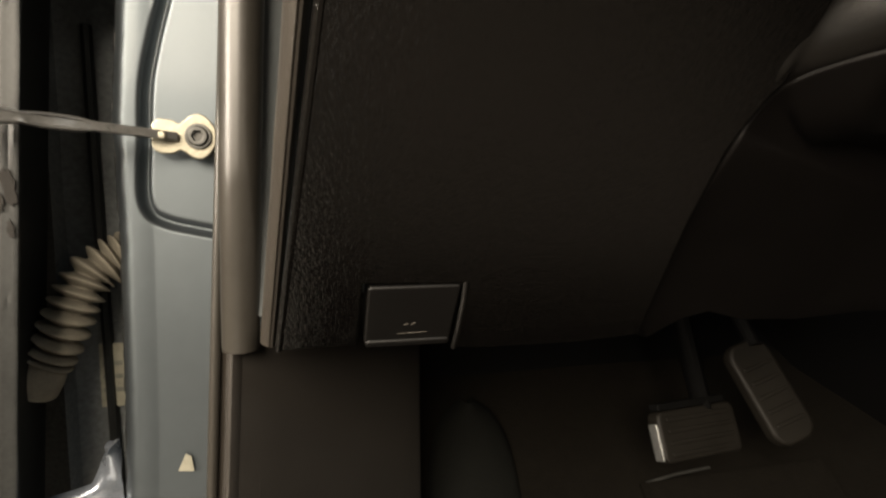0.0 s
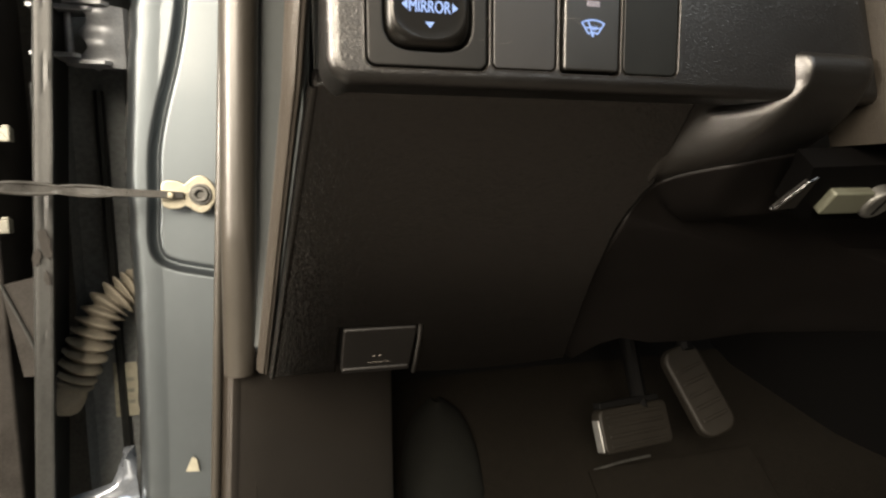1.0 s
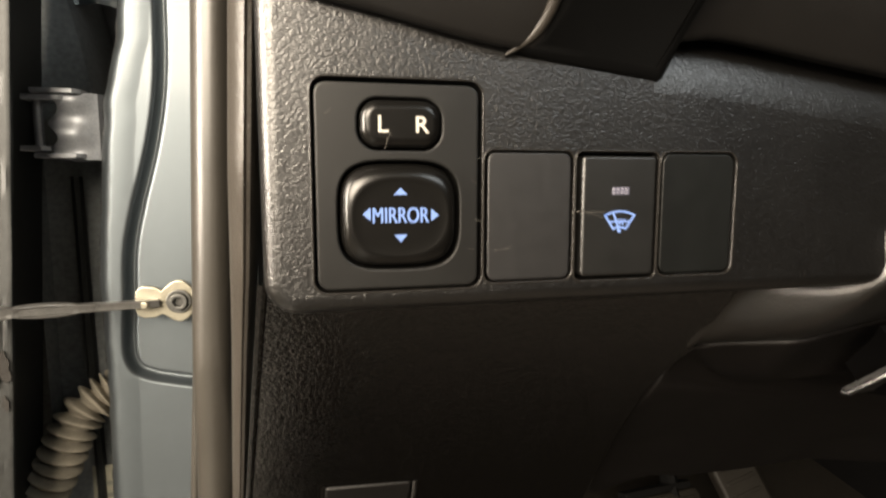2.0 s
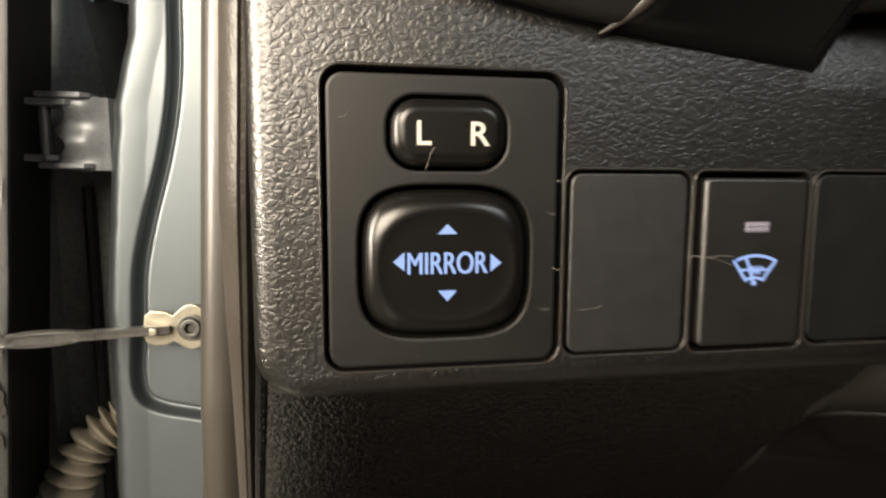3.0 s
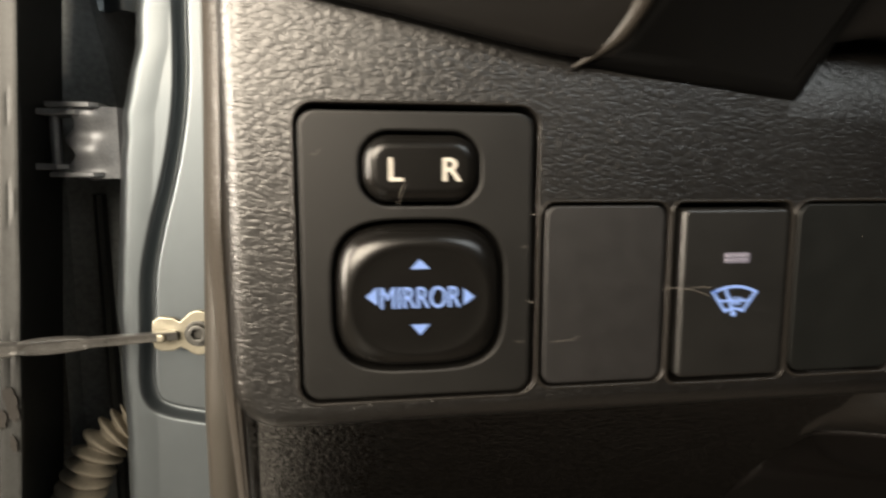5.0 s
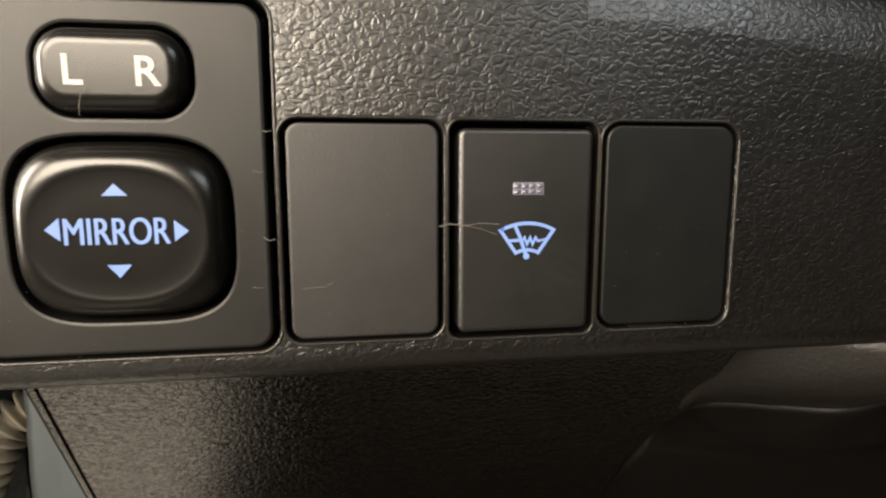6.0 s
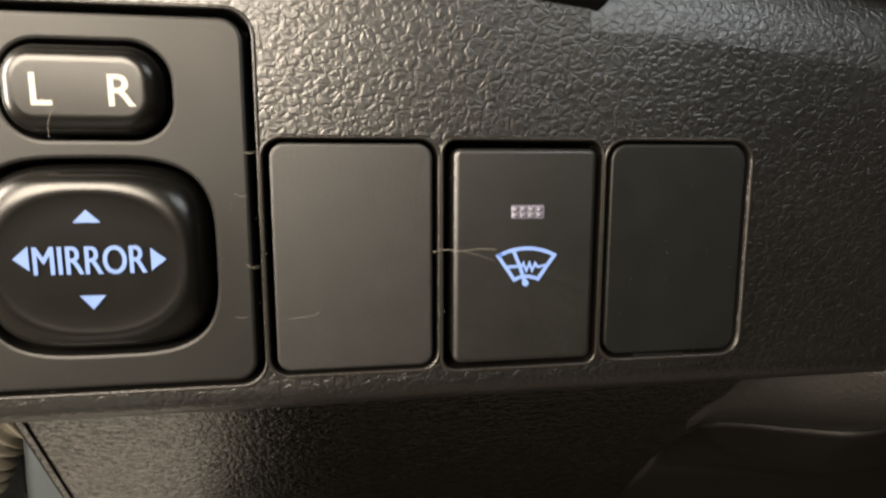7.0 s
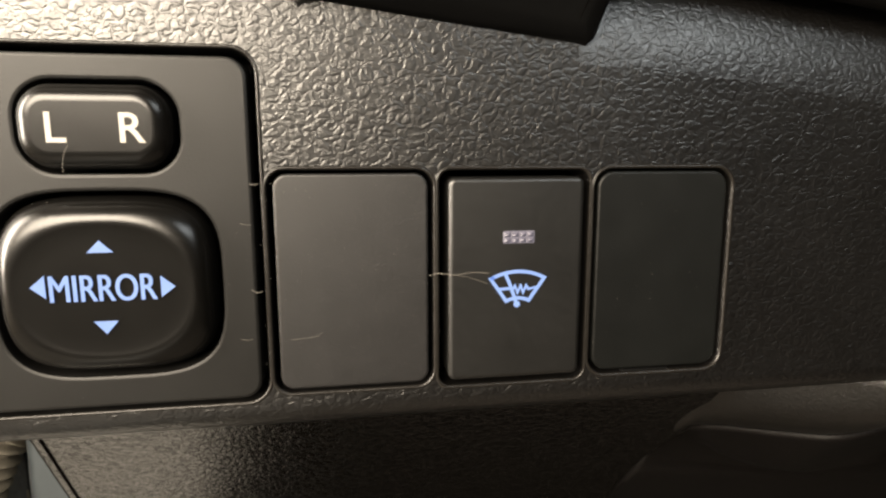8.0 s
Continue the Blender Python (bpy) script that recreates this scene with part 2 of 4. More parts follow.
def stack(bm, rings, m, cap_top=True, cap_bottom=False):
    """Rings of (loop, out) stacked into one shell."""
    made = [ring(bm, loop, w, m) for loop, w in rings]
    for a, b in zip(made, made[1:]):
        bridge(bm, a, b)
    if cap_top:
        bm.faces.new(made[-1])
    if cap_bottom:
        bm.faces.new(list(reversed(made[0])))
    return bm


def button(loop, foot, top, r, m, steps=5, dish=0.0):
    """A key cap: walls up from foot, a rounded shoulder of radius r, a flat or dished top."""
    rows = [(loop, foot), (loop, top - r)]
    for i in range(1, steps + 1):
        a = math.pi / 2 * i / steps
        rows.append((inset(loop, r * (1 - math.cos(a))), top - r + r * math.sin(a)))
    rows.append((inset(loop, r + 0.00012), top))
    bm = stack(bmesh.new(), rows, m, cap_top=not dish)
    if dish:
        last = inset(loop, r + 0.00012)
        cx, cz = sum(p[0] for p in last) / len(last), sum(p[1] for p in last) / len(last)
        rows = [(last, top)]
        for f in (0.93, 0.86, 0.74, 0.5, 0.2):
            rows.append(([(cx + (u - cx) * f, cz + (v - cz) * f) for u, v in last], top - dish * min(1, (1 - f) / 0.3) ** 0.7))
        stack(bm, rows, m)
        bmesh.ops.remove_doubles(bm, verts=bm.verts, dist=1e-6)
    return bm


def plate(outer, holes, m, thick, lip=0.0004, front=0.0, rim=None):
    """A sheet with real openings; the rims are softened by lip and run back by thick."""
    bm = bmesh.new()
    rim = lip if rim is None else rim
    loops = [inset(outer, rim + 0.0001)] + [inset(h, -lip - 0.0001) for h in holes]
    from mathutils.geometry import tessellate_polygon
    flat = [p for lo in loops for p in lo]
    verts = [bm.verts.new(m @ Vector((u, v, front))) for u, v in flat]
    for tri in tessellate_polygon([[Vector((u, v, 0)) for u, v in lo] for lo in loops]):
        try:
            bm.faces.new([verts[i] for i in tri])
        except ValueError:
            pass
    at = 0
    for lo, edge, s, lip in zip(loops, [outer] + list(holes), [1] + [-1] * len(holes), [rim] + [lip] * len(holes)):
        a = verts[at:at + len(lo)]
        at += len(lo)
        a2 = ring(bm, inset(edge, lip * s), front, m)
        mid = ring(bm, inset(edge, lip * 0.3 * s), front - lip * 0.3, m)
        b = ring(bm, edge, front - lip, m)
        c = ring(bm, edge, front - thick, m)
        bridge(bm, a, a2)
        bridge(bm, a2, mid)
        bridge(bm, mid, b)
        bridge(bm, b, c)
    return bm


def tube(points, radius, sides=10, caps=True, flat=1.0):
    """A round bar along points; radius may be one number or one per point."""
    bm, rows = bmesh.new(), []
    pts = [Vector(p) for p in points]
    rad = [float(r) for r in radius] if isinstance(radius, (list, tuple)) else [float(radius)] * len(pts)
    side = Vector((0, 0, 1))
    for i, p in enumerate(pts):
        d = (pts[min(i + 1, len(pts) - 1)] - pts[max(i - 1, 0)]).normalized()
        if abs(d.dot(side)) > 0.95:
            side = Vector((1, 0, 0))
        a = d.cross(side).normalized()
        b = d.cross(a).normalized()
        rows.append([bm.verts.new(p + rad[i] * (math.cos(t) * a + flat * math.sin(t) * b))
                     for t in (math.tau * k / sides for k in range(sides))])
    for a, b in zip(rows, rows[1:]):
        bridge(bm, a, b)
    if caps:
        bm.faces.new(rows[0])
        bm.faces.new(list(reversed(rows[-1])))
    return bm


def sheet(rows, closed=False):
    """A grid of places joined into a surface."""
    bm = bmesh.new()
    made = [[bm.verts.new(p) for p in row] for row in rows]
    for a, b in zip(made, made[1:]):
        bridge(bm, a, b, closed)
    return bm


def solid(bm, thick):
    """Gives a surface thickness, away from its front."""
    bmesh.ops.recalc_face_normals(bm, faces=bm.faces)
    bmesh.ops.solidify(bm, geom=bm.faces, thickness=thick)
    return bm


def block(x0, y0, z0, x1, y1, z1, bevel=0.002, seg=3):
    bm = bmesh.new()
    bmesh.ops.create_cube(bm, size=1)
    for v in bm.verts:
        v.co = Vector(((x0 + x1) / 2 + v.co.x * (x1 - x0), (y0 + y1) / 2 + v.co.y * (y1 - y0), (z0 + z1) / 2 + v.co.z * (z1 - z0)))
    if bevel:
        bmesh.ops.bevel(bm, geom=list(bm.edges), offset=bevel, segments=seg, affect="EDGES", profile=0.5)
    return bm


def merge(*many):
    out = bmesh.new()
    for bm in many:
        me = bpy.data.meshes.new("tmp")
        bm.to_mesh(me)
        bm.free()
        out.from_mesh(me)
        bpy.data.meshes.remove(me)
    return out


def smooth_line(points, n):
    """Catmull-Rom line through points, n steps a stretch."""
    p = [Vector(q) for q in points]
    p = [2 * p[0] - p[1]] + p + [2 * p[-1] - p[-2]]
    out = []
    for i in range(1, len(p) - 2):
        for k in range(n):
            t = k / n
            out.append(0.5 * (2 * p[i] + (p[i + 1] - p[i - 1]) * t + (2 * p[i - 1] - 5 * p[i] + 4 * p[i + 1] - p[i + 2]) * t * t
                              + (3 * p[i] - p[i - 1] - 3 * p[i + 1] + p[i + 2]) * t ** 3))
    return out + [p[-2]]


def stroke(points, width, m, out, thick=0.00008):
    """A printed line of even width."""
    p = [Vector(q) for q in points]
    left, right = [], []
    for i, q in enumerate(p):
        a, b = p[max(i - 1, 0)], p[min(i + 1, len(p) - 1)]
        t1 = (q - a).normalized() if i else (b - q).normalized()
        t2 = (b - q).normalized() if i < len(p) - 1 else t1
        nrm = Vector((-(t1.y + t2.y), t1.x + t2.x)).normalized()
        k = max(0.4, nrm.dot(Vector((-t1.y, t1.x))))
        left.append(q + nrm * width / 2 / k)
        right.append(q - nrm * width / 2 / k)
    bm = bmesh.new()
    hi = [[bm.verts.new(m @ Vector((v.x, v.y, out + thick))) for v in side] for side in (left, right)]
    lo = [[bm.verts.new(m @ Vector((v.x, v.y, out))) for v in side] for side in (left, right)]
    bridge(bm, hi[0], hi[1], False)
    bridge(bm, lo[0], hi[0], False)
    bridge(bm, hi[1], lo[1], False)
    return bm


def solid_print(loop, m, out, thick=0.00008):
    return stack(bmesh.new(), [(loop, out), (loop, out + thick)], m)


def lettering(text, x0, x1, z0, z1, m, out, weight=0.0, spread=1.0):
    """Printed letters of the built-in font, fitted into a rectangle of the face."""
    cu = bpy.data.curves.new(text, "FONT")
    cu.body, cu.extrude, cu.offset, cu.space_character = text, 0.01, weight, spread
    ob = new(text, cu)
    me = bpy.data.meshes.new_from_object(ob.evaluated_get(bpy.context.evaluated_depsgraph_get()))
    bm = bmesh.new()
    bm.from_mesh(me)
    bpy.data.objects.remove(ob)
    bpy.data.meshes.remove(me)
    bpy.data.curves.remove(cu)
    xs, ys = [v.co.x for v in bm.verts], [v.co.y for v in bm.verts]
    for v in bm.verts:
        u = x0 + (v.co.x - min(xs)) / (max(xs) - min(xs)) * (x1 - x0)
        w = z0 + (v.co.y - min(ys)) / (max(ys) - min(ys)) * (z1 - z0)
        v.co = m @ Vector((u, w, out + (0.00008 if v.co.z > 0 else 0)))
    return bm


# ---- the garage round the car: plain walls that close the place ----
def slab(name, x0, y0, z0, x1, y1, z1, mat, label):
    return tagged(part(name, block(x0, y0, z0, x1, y1, z1, 0), mat), label, "wall" if "wall" in name else name, kind="structure")


slab("floor", -1.7, -3.2, -0.1, 3.2, 3.2, 0.0, CONCRETE, "grey concrete garage floor under the car")
slab("ceiling", -1.7, -3.2, 2.6, 3.2, 3.2, 2.7, PLASTER, "plain plastered garage ceiling above the car")
# unseen wall, paler than the others so the column flank reflects it
slab("wall_west", -1.7, -3.2, 0, -1.6, 3.2, 2.6, WEST_BOUNCE, "unseen pale cream garage wall, lightened to reflect in the column")
slab("wall_east", 3.2, -3.2, 0, 3.3, 3.2, 2.6, PLASTER, "plain plastered garage wall")
slab("wall_south", -1.7, -3.3, 0, 3.2, -3.2, 2.6, PLASTER, "plain plastered garage wall")
slab("wall_north", -1.7, 3.2, 0, 3.2, 3.3, 2.6, PLASTER, "plain plastered garage wall")

# the cabin behind and above the camera, open at the driver's door
# unseen slabs, added to shape the light and reflections on the dash
slab("cabin_roof", -0.16, -1.9, 1.33, 1.5, 0.62, 1.36, CABIN_PALE, "unseen pale cabin roof, added to block and return light")
slab("cabin_wall_rear", -0.16, -1.93, 0.3, 1.5, -1.9, 1.02, CABIN_DARK, "unseen dark lower rear cabin wall, added to keep reflections dim")
slab("cabin_wall_rear_upper", -0.16, -1.93, 1.02, 1.5, -1.9, 1.36, CABIN_PALE, "unseen paler upper rear cabin wall, added to lift reflections")
slab("cabin_wall_side", 1.5, -1.9, 0.3, 1.53, 0.9, 1.12, BLACK, "unseen dark far cabin wall, added to keep reflections dim")
slab("cabin_wall_side_upper", 1.5, -1.9, 1.12, 1.53, 0.9, 1.36, CABIN_PALE, "unseen paler upper far cabin wall, added to lift reflections")
slab("cabin_floor", -0.055, -0.45, 0.28, 0.62, 0.9, 0.30, FLOOR_PALE, "unseen pale cabin floor, added to reflect in the lower panel")
slab("cabin_floor_rear", -0.055, -1.9, 0.28, 1.5, -0.45, 0.30, CABIN_DARK, "unseen dark rear cabin floor, added to keep reflections dim")
slab("cabin_floor_side", 0.62, -0.45, 0.28, 1.5, 0.9, 0.30, CABIN_DARK, "unseen dark cabin floor beyond the console, for dim reflections")

# unseen reflector: pale in front for the lower panel, dim behind
slab("door_sill", -0.26, 0.17, 0.27, -0.066, 0.345, 0.395, SILL_BOUNCE, "unseen pale plate added at the sill to reflect in the lower panel")
slab("door_sill_rear", -0.26, -1.9, 0.27, -0.10, 0.17, 0.393, SILL_DIM, "unseen blue-grey sill slab, darker to stay dim in reflections")

# ---- footwell ----
footwell = thing("footwell", (0.3, 0.6, 0.3), "dark brown carpeted footwell of the car with sloping toe board", "footwell", kind="structure")
rows = []
for y, z in ((0.18, 0.37), (0.30, 0.37), (0.44, 0.385), (0.52, 0.44), (0.62, 0.54)):
    rows.append([(x, y, z + 0.004 * noise.noise((x * 9, y * 9, 0))) for x in np.linspace(-0.05, 1.3, 28)])
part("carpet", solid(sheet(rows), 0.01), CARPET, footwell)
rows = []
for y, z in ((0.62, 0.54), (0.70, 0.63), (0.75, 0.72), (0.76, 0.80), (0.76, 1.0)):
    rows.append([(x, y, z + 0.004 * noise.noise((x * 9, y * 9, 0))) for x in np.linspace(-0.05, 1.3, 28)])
# black sheet where the footwell only lies in shade above the carpet
part("shaded_toe_board", solid(sheet(rows), 0.008), BLACK, footwell, "upper toe board, black in place of shade")
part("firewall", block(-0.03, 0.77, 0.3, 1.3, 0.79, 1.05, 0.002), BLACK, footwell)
console = thing("centre_console", (0.75, 0.5, 0.4), "dark plastic side of the centre console beside the carpet", "console")
rows = []
for z in (0.34, 0.5, 0.62, 0.75):
    rows.append([(x + 0.05 * (z - 0.34), y, z) for x, y in ((0.52, 0.76), (0.60, 0.60), (0.67, 0.545), (0.76, 0.48), (0.86, 0.40), (0.92, -0.2))])
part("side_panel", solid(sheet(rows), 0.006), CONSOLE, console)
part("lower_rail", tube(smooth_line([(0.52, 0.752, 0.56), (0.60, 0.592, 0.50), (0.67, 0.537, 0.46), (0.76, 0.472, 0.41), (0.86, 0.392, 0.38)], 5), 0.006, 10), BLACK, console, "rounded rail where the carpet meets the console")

footrest = thing("footrest", (0.15, 0.5, 0.4), "worn grey felt-covered footrest beside the kick panel", "footrest")
rows = []
for i in range(13):
    t = i / 12
    z, y = 0.375 + 0.160 * t, 0.445 + 0.115 * t
    half = 0.054 * (1 - 0.22 * t) * math.sqrt(max(0.02, 1 - max(0, (t - 0.55) / 0.45) ** 2.4))
    rows.append([(0.150 + 0.012 * t + half * math.sin(a), y + 0.022 * (1 - math.cos(a)), z + 0.0) for a in np.linspace(-1.45, 1.45, 15)])
part("pad", solid(sheet(rows), 0.01), PADGREY, footrest)
part("base", block(0.115, 0.585, 0.40, 0.195, 0.64, 0.50, 0.01), BLACK, footrest)

brake = thing("brake_pedal", (0.34, 0.45, 0.5), "black rubber brake pedal with a bright metal left edge", "pedal")
PADM = Matrix.Translation((0.345, 0.438, 0.535)) @ Euler((radians(68), 0, radians(6))).to_matrix().to_4x4()
part("pad", button(rrect(-0.044, -0.023, 0.044, 0.022, 0.007), -0.012, 0.002, 0.003, PADM), PEDAL, brake)
part("left_edge", button(rrect(-0.0462, -0.020, -0.0445, 0.012, 0.0007), -0.010, 0.001, 0.0008, PADM, 3), STEEL, brake, "bright metal left edge")
for k in range(4):
    z = -0.016 + 0.010 * k
    part("rib", button(rrect(-0.036, z - 0.002, 0.036, z + 0.002, 0.0015, 3), 0.0015, 0.0035, 0.001, PADM, 2), PEDAL, brake)
part("slot", button(rrect(-0.040, 0.0225, 0.036, 0.0290, 0.001), -0.012, 0.0005, 0.001, PADM), BLACK, brake, "dark upper lip")
part("arm", tube(smooth_line([(0.36, 0.452, 0.545), (0.375, 0.50, 0.60), (0.385, 0.56, 0.70), (0.39, 0.60, 0.80)], 5), 0.009, 10, flat=1.4), BLACK, brake)

gas = thing("accelerator_pedal", (0.46, 0.44, 0.5), "long narrow dark plastic accelerator pedal beside the brake", "pedal")
GASM = Matrix.Translation((0.452, 0.445, 0.560)) @ Euler((radians(62), 0, radians(-8))).to_matrix().to_4x4() @ Matrix.Translation((-0.004, -0.046, 0)) @ Matrix.Rotation(radians(19), 4, "Z") @ Matrix.Translation((0, 0.05, 0))
part("pad", button(rrect(-0.023, -0.050, 0.023, 0.052, 0.016), -0.010, 0.002, 0.004, GASM), PEDAL, gas)
for k in range(5):
    z = -0.03 + 0.014 * k
    part("rib", button(rrect(-0.016, z - 0.002, 0.016, z + 0.002, 0.0015, 3), 0.0015, 0.0035, 0.001, GASM, 2), PEDAL, gas)
part("arm", tube(smooth_line([(0.430, 0.47, 0.60), (0.430, 0.52, 0.66), (0.435, 0.58, 0.74), (0.43, 0.62, 0.82)], 5), 0.008, 10), BLACK, gas)

mat_thing = thing("floor_mat", (0.43, 0.5, 0.43), "dark rubber floor mat with raised edges under the pedals", "floor mat")
rows = []
for y in np.linspace(0.30, 0.512, 9):
    rows.append([(x, y - 0.006, max(0.376, 0.385 + (y - 0.44) * 0.861) + 0.006) for x in np.linspace(0.33, 0.56, 12)])
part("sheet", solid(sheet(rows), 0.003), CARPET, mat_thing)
part("edge", tube([(0.338, 0.5070, 0.4520), (0.375, 0.5105, 0.4550), (0.418, 0.5125, 0.4565)], 0.0016, 8), DARK_STEEL, mat_thing, "thin steel-coloured line along the edge")
part("edge", tube([(0.468, 0.4855, 0.4330), (0.495, 0.4860, 0.4335), (0.524, 0.4855, 0.4330)], 0.0016, 8), DARK_STEEL, mat_thing, "thin steel-coloured line along the edge")

# ---- door pillar: pressed painted sheet with a groove round the check strap ----
pillar = thing("hinge_pillar", (-0.06, 0.36, 0.45), "blue-grey metallic painted door hinge pillar with pressed groove", "car pillar", kind="structure")
GROOVE = smooth_line([(-0.0615, 1.05), (-0.0625, 0.96), (-0.0645, 0.915), (-0.071, 0.878), (-0.0805, 0.843), (-0.0865, 0.815), (-0.0885, 0.785), (-0.0905, 0.755),
                      (-0.0875, 0.7425), (-0.079, 0.737), (-0.066, 0.7335), (-0.048, 0.7295), (0.03, 0.712)], 6)
gx, gz = np.array([p[0] for p in GROOVE]), np.array([p[1] for p in GROOVE])


def groove_gap(x, z):
    """Distance to the groove, and whether the place lies inside its bend."""
    ax, az, bx, bz = gx[:-1], gz[:-1], gx[1:], gz[1:]
    t = np.clip(((x - ax) * (bx - ax) + (z - az) * (bz - az)) / ((bx - ax) ** 2 + (bz - az) ** 2), 0, 1)
    dx, dz = x - ax - t * (bx - ax), z - az - t * (bz - az)
    d = np.hypot(dx, dz)
    i = int(d.argmin())
    side = (bx[i] - ax[i]) * dz[i] - (bz[i] - az[i]) * dx[i]
    f = min(1, max(0, 0.5 + math.copysign(d[i], side) / 0.006))
    return d[i], f * f * (3 - 2 * f)


def pillar_edge(z):
    """x of the outer edge at a height."""
    return float(np.interp(z, [0.45, 0.56, 0.62, 0.72, 0.80, 0.86, 0.905, 0.94, 0.97, 1.05],
                           [-0.112, -0.1115, -0.109, -0.1065, -0.107, -0.102, -0.098, -0.0895, -0.086, -0.083]))


rows = []
for z in np.concatenate((np.linspace(0.45, 0.699, 90), np.linspace(0.70, 0.80, 190), np.linspace(0.802, 1.05, 150))):
    e = pillar_edge(z) + 0.0008 * noise.noise((0, 0, z * 60))
    row = []
    for f in np.linspace(0, 1, 120):
        x = e + (-0.016 - e) * f ** 1.15
        d, inside = groove_gap(x, z)
        y = 0.3605 + 0.0016 * inside + 0.0072 * math.exp(-(d / 0.0027) ** 3)
        y -= 0.0008 * math.sin(min(1, max(0, (x - e) / 0.02)) * 3.14) * (1 - inside)
        k = max(0, 1 - (x - e) / 0.010)
        y += 0.009 * k ** 2.6
        row.append((x, y, z))
    rows.append([(e + 0.001, 0.40, z)] + row)
part("outer_panel", sheet(rows), PAINT, pillar, smooth=60)
bead = [(pillar_edge(z) - 0.0002 + 0.0008 * noise.noise((3, 1, z * 90)), 0.3745, z) for z in np.linspace(0.46, 1.04, 170)]
part("sealant_bead", tube(bead, [0.0016 + 0.0008 * noise.noise((1, 2, p[2] * 170)) for p in bead], 7), DOOR_PAINT, pillar, "lumpy sealant bead along the edge")
rows = []
for z in np.linspace(0.69, 1.05, 20):
    x = float(np.interp(z, [0.674, 0.76, 0.82, 0.88, 1.05], [-0.0362, -0.0321, -0.0293, -0.0265, -0.0187]))
    rows.append([(x + 0.004, 0.310, z), (x + 0.010, 0.3065, z), (x + 0.018, 0.3085, z), (x + 0.028, 0.3130, z), (x + 0.036, 0.318, z), (x + 0.040, 0.330, z)])
part("inner_flange", solid(sheet(rows), 0.0015), LIT_FLANGE, pillar, "inner flange beside the seal, pillar paint lightened to look lit")
part("inner_panel", block(-0.020, 0.3635, 0.69, 0.045, 0.40, 1.05, 0.002), PAINT, pillar)

# reflection in the glossy paint, drawn as a thin pale patch
sticker = part("pale_reflection_patch", stack(bmesh.new(), [([(-0.0795, 0.588), (-0.0705, 0.587), (-0.0718, 0.5965), (-0.0748, 0.5985)], 0.0), ([(-0.0795, 0.588), (-0.0705, 0.587), (-0.0718, 0.5965), (-0.0748, 0.5985)], 0.0004)],
               Matrix(((1, 0, 0, 0), (0, 0, -1, 0.3585), (0, 1, 0, 0), (0, 0, 0, 1)))), PAPER)
tagged(sticker, "small yellowish patch standing for a reflection in the pillar paint", "sticker")

# ---- check strap ----
strap = thing("check_strap", (-0.06, 0.35, 0.784), "dusty steel door check strap bolted to the pillar", "door strap")
CHK = Matrix(((1, 0, 0, 0), (0, 0, -1, 0.3555), (0, 1, 0, 0), (0, 0, 0, 1)))
BX, BZ = -0.0583, 0.7853
def disc(r, n=28, x=BX, z=BZ, tall=1.0):
    return [(x + r * math.cos(a), z + r * tall * math.sin(a)) for a in np.linspace(0, math.tau, n, endpoint=False)]


plate_loop = [(BX + (0.0094 + 0.0006 * math.cos(3 * a)) * math.cos(a), BZ + 0.0126 * math.sin(a)) for a in np.linspace(-2.3, 2.3, 26)]
plate_loop += [(BX - 0.0098, BZ + 0.0066), (BX - 0.0130, BZ + 0.0088), (BX - 0.0205, BZ + 0.0096), (BX - 0.0238, BZ + 0.0072), (BX - 0.0244, BZ + 0.0030), (BX - 0.0244, BZ - 0.0045), (BX - 0.0236, BZ - 0.0078),
               (BX - 0.0200, BZ - 0.0096), (BX - 0.0135, BZ - 0.0096), (BX - 0.0098, BZ - 0.0076)]
part("bracket", plate(plate_loop, [disc(0.0042, 20)], CHK, 0.0035, 0.0007, 0.006), ZINC, strap, "cream zinc-plated bracket")
part("washer", plate(disc(0.0072), [disc(0.0054, 24)], CHK, 0.0014, 0.0004, 0.0078), DARK_STEEL, strap, "dark washer ring")
part("bolt", merge(plate(disc(0.0052, 26), [disc(0.0031, 6)], CHK, 0.0030, 0.0006, 0.0100), stack(bmesh.new(), [(disc(0.0030, 6), 0.0068), (disc(0.0028, 6), 0.0070)], CHK)), DARK_STEEL, strap, "round bolt head with a hexagon socket")
part("pin", button(rrect(BX - 0.0215, BZ - 0.0026, BX - 0.0150, BZ + 0.0022, 0.0021, 6), 0.008, 0.0145, 0.0012, CHK, 3), ZINC, strap, "pale flattened rivet")
# flat bar in three swelling lengths, its broad side hollowed
rows = []
for i in range(201):
    t = i / 200
    run = 0.170 * t
    c = Vector((BX - 0.0115 - 0.8824 * run, 0.3480 - 0.4706 * run, BZ - 0.0003 + 0.066 * run))
    u = (run - 0.041) / 0.0285
    swell = abs(math.sin(math.pi * u)) ** 0.55 if u > 0 else 0.0
    tall = 0.0046 + 0.0004 * min(1, run / 0.03) + (0.0028 + 0.0010 * min(1, max(0, u - 1))) * swell
    hollow = 0.0016 * swell ** 2
    lean = 0.0010 * math.sin(math.pi * u) if u > 0 else 0.0
    row = []
    for p, q in ((0.0026, 0.40), (0.0022, 0.5), (-0.0018, 0.5), (-0.0026, 0.44), (-0.0027, 0.34), (-0.0026 + hollow, 0.25), (-0.0026 + hollow, -0.25), (-0.0027, -0.34), (-0.0026, -0.44), (-0.0018, -0.5), (0.0022, -0.5), (0.0026, -0.40)):
        d = p + lean * q
        row.append(c + Vector((-0.4706 * d, 0.8824 * d, q * tall)))
    rows.append(row)
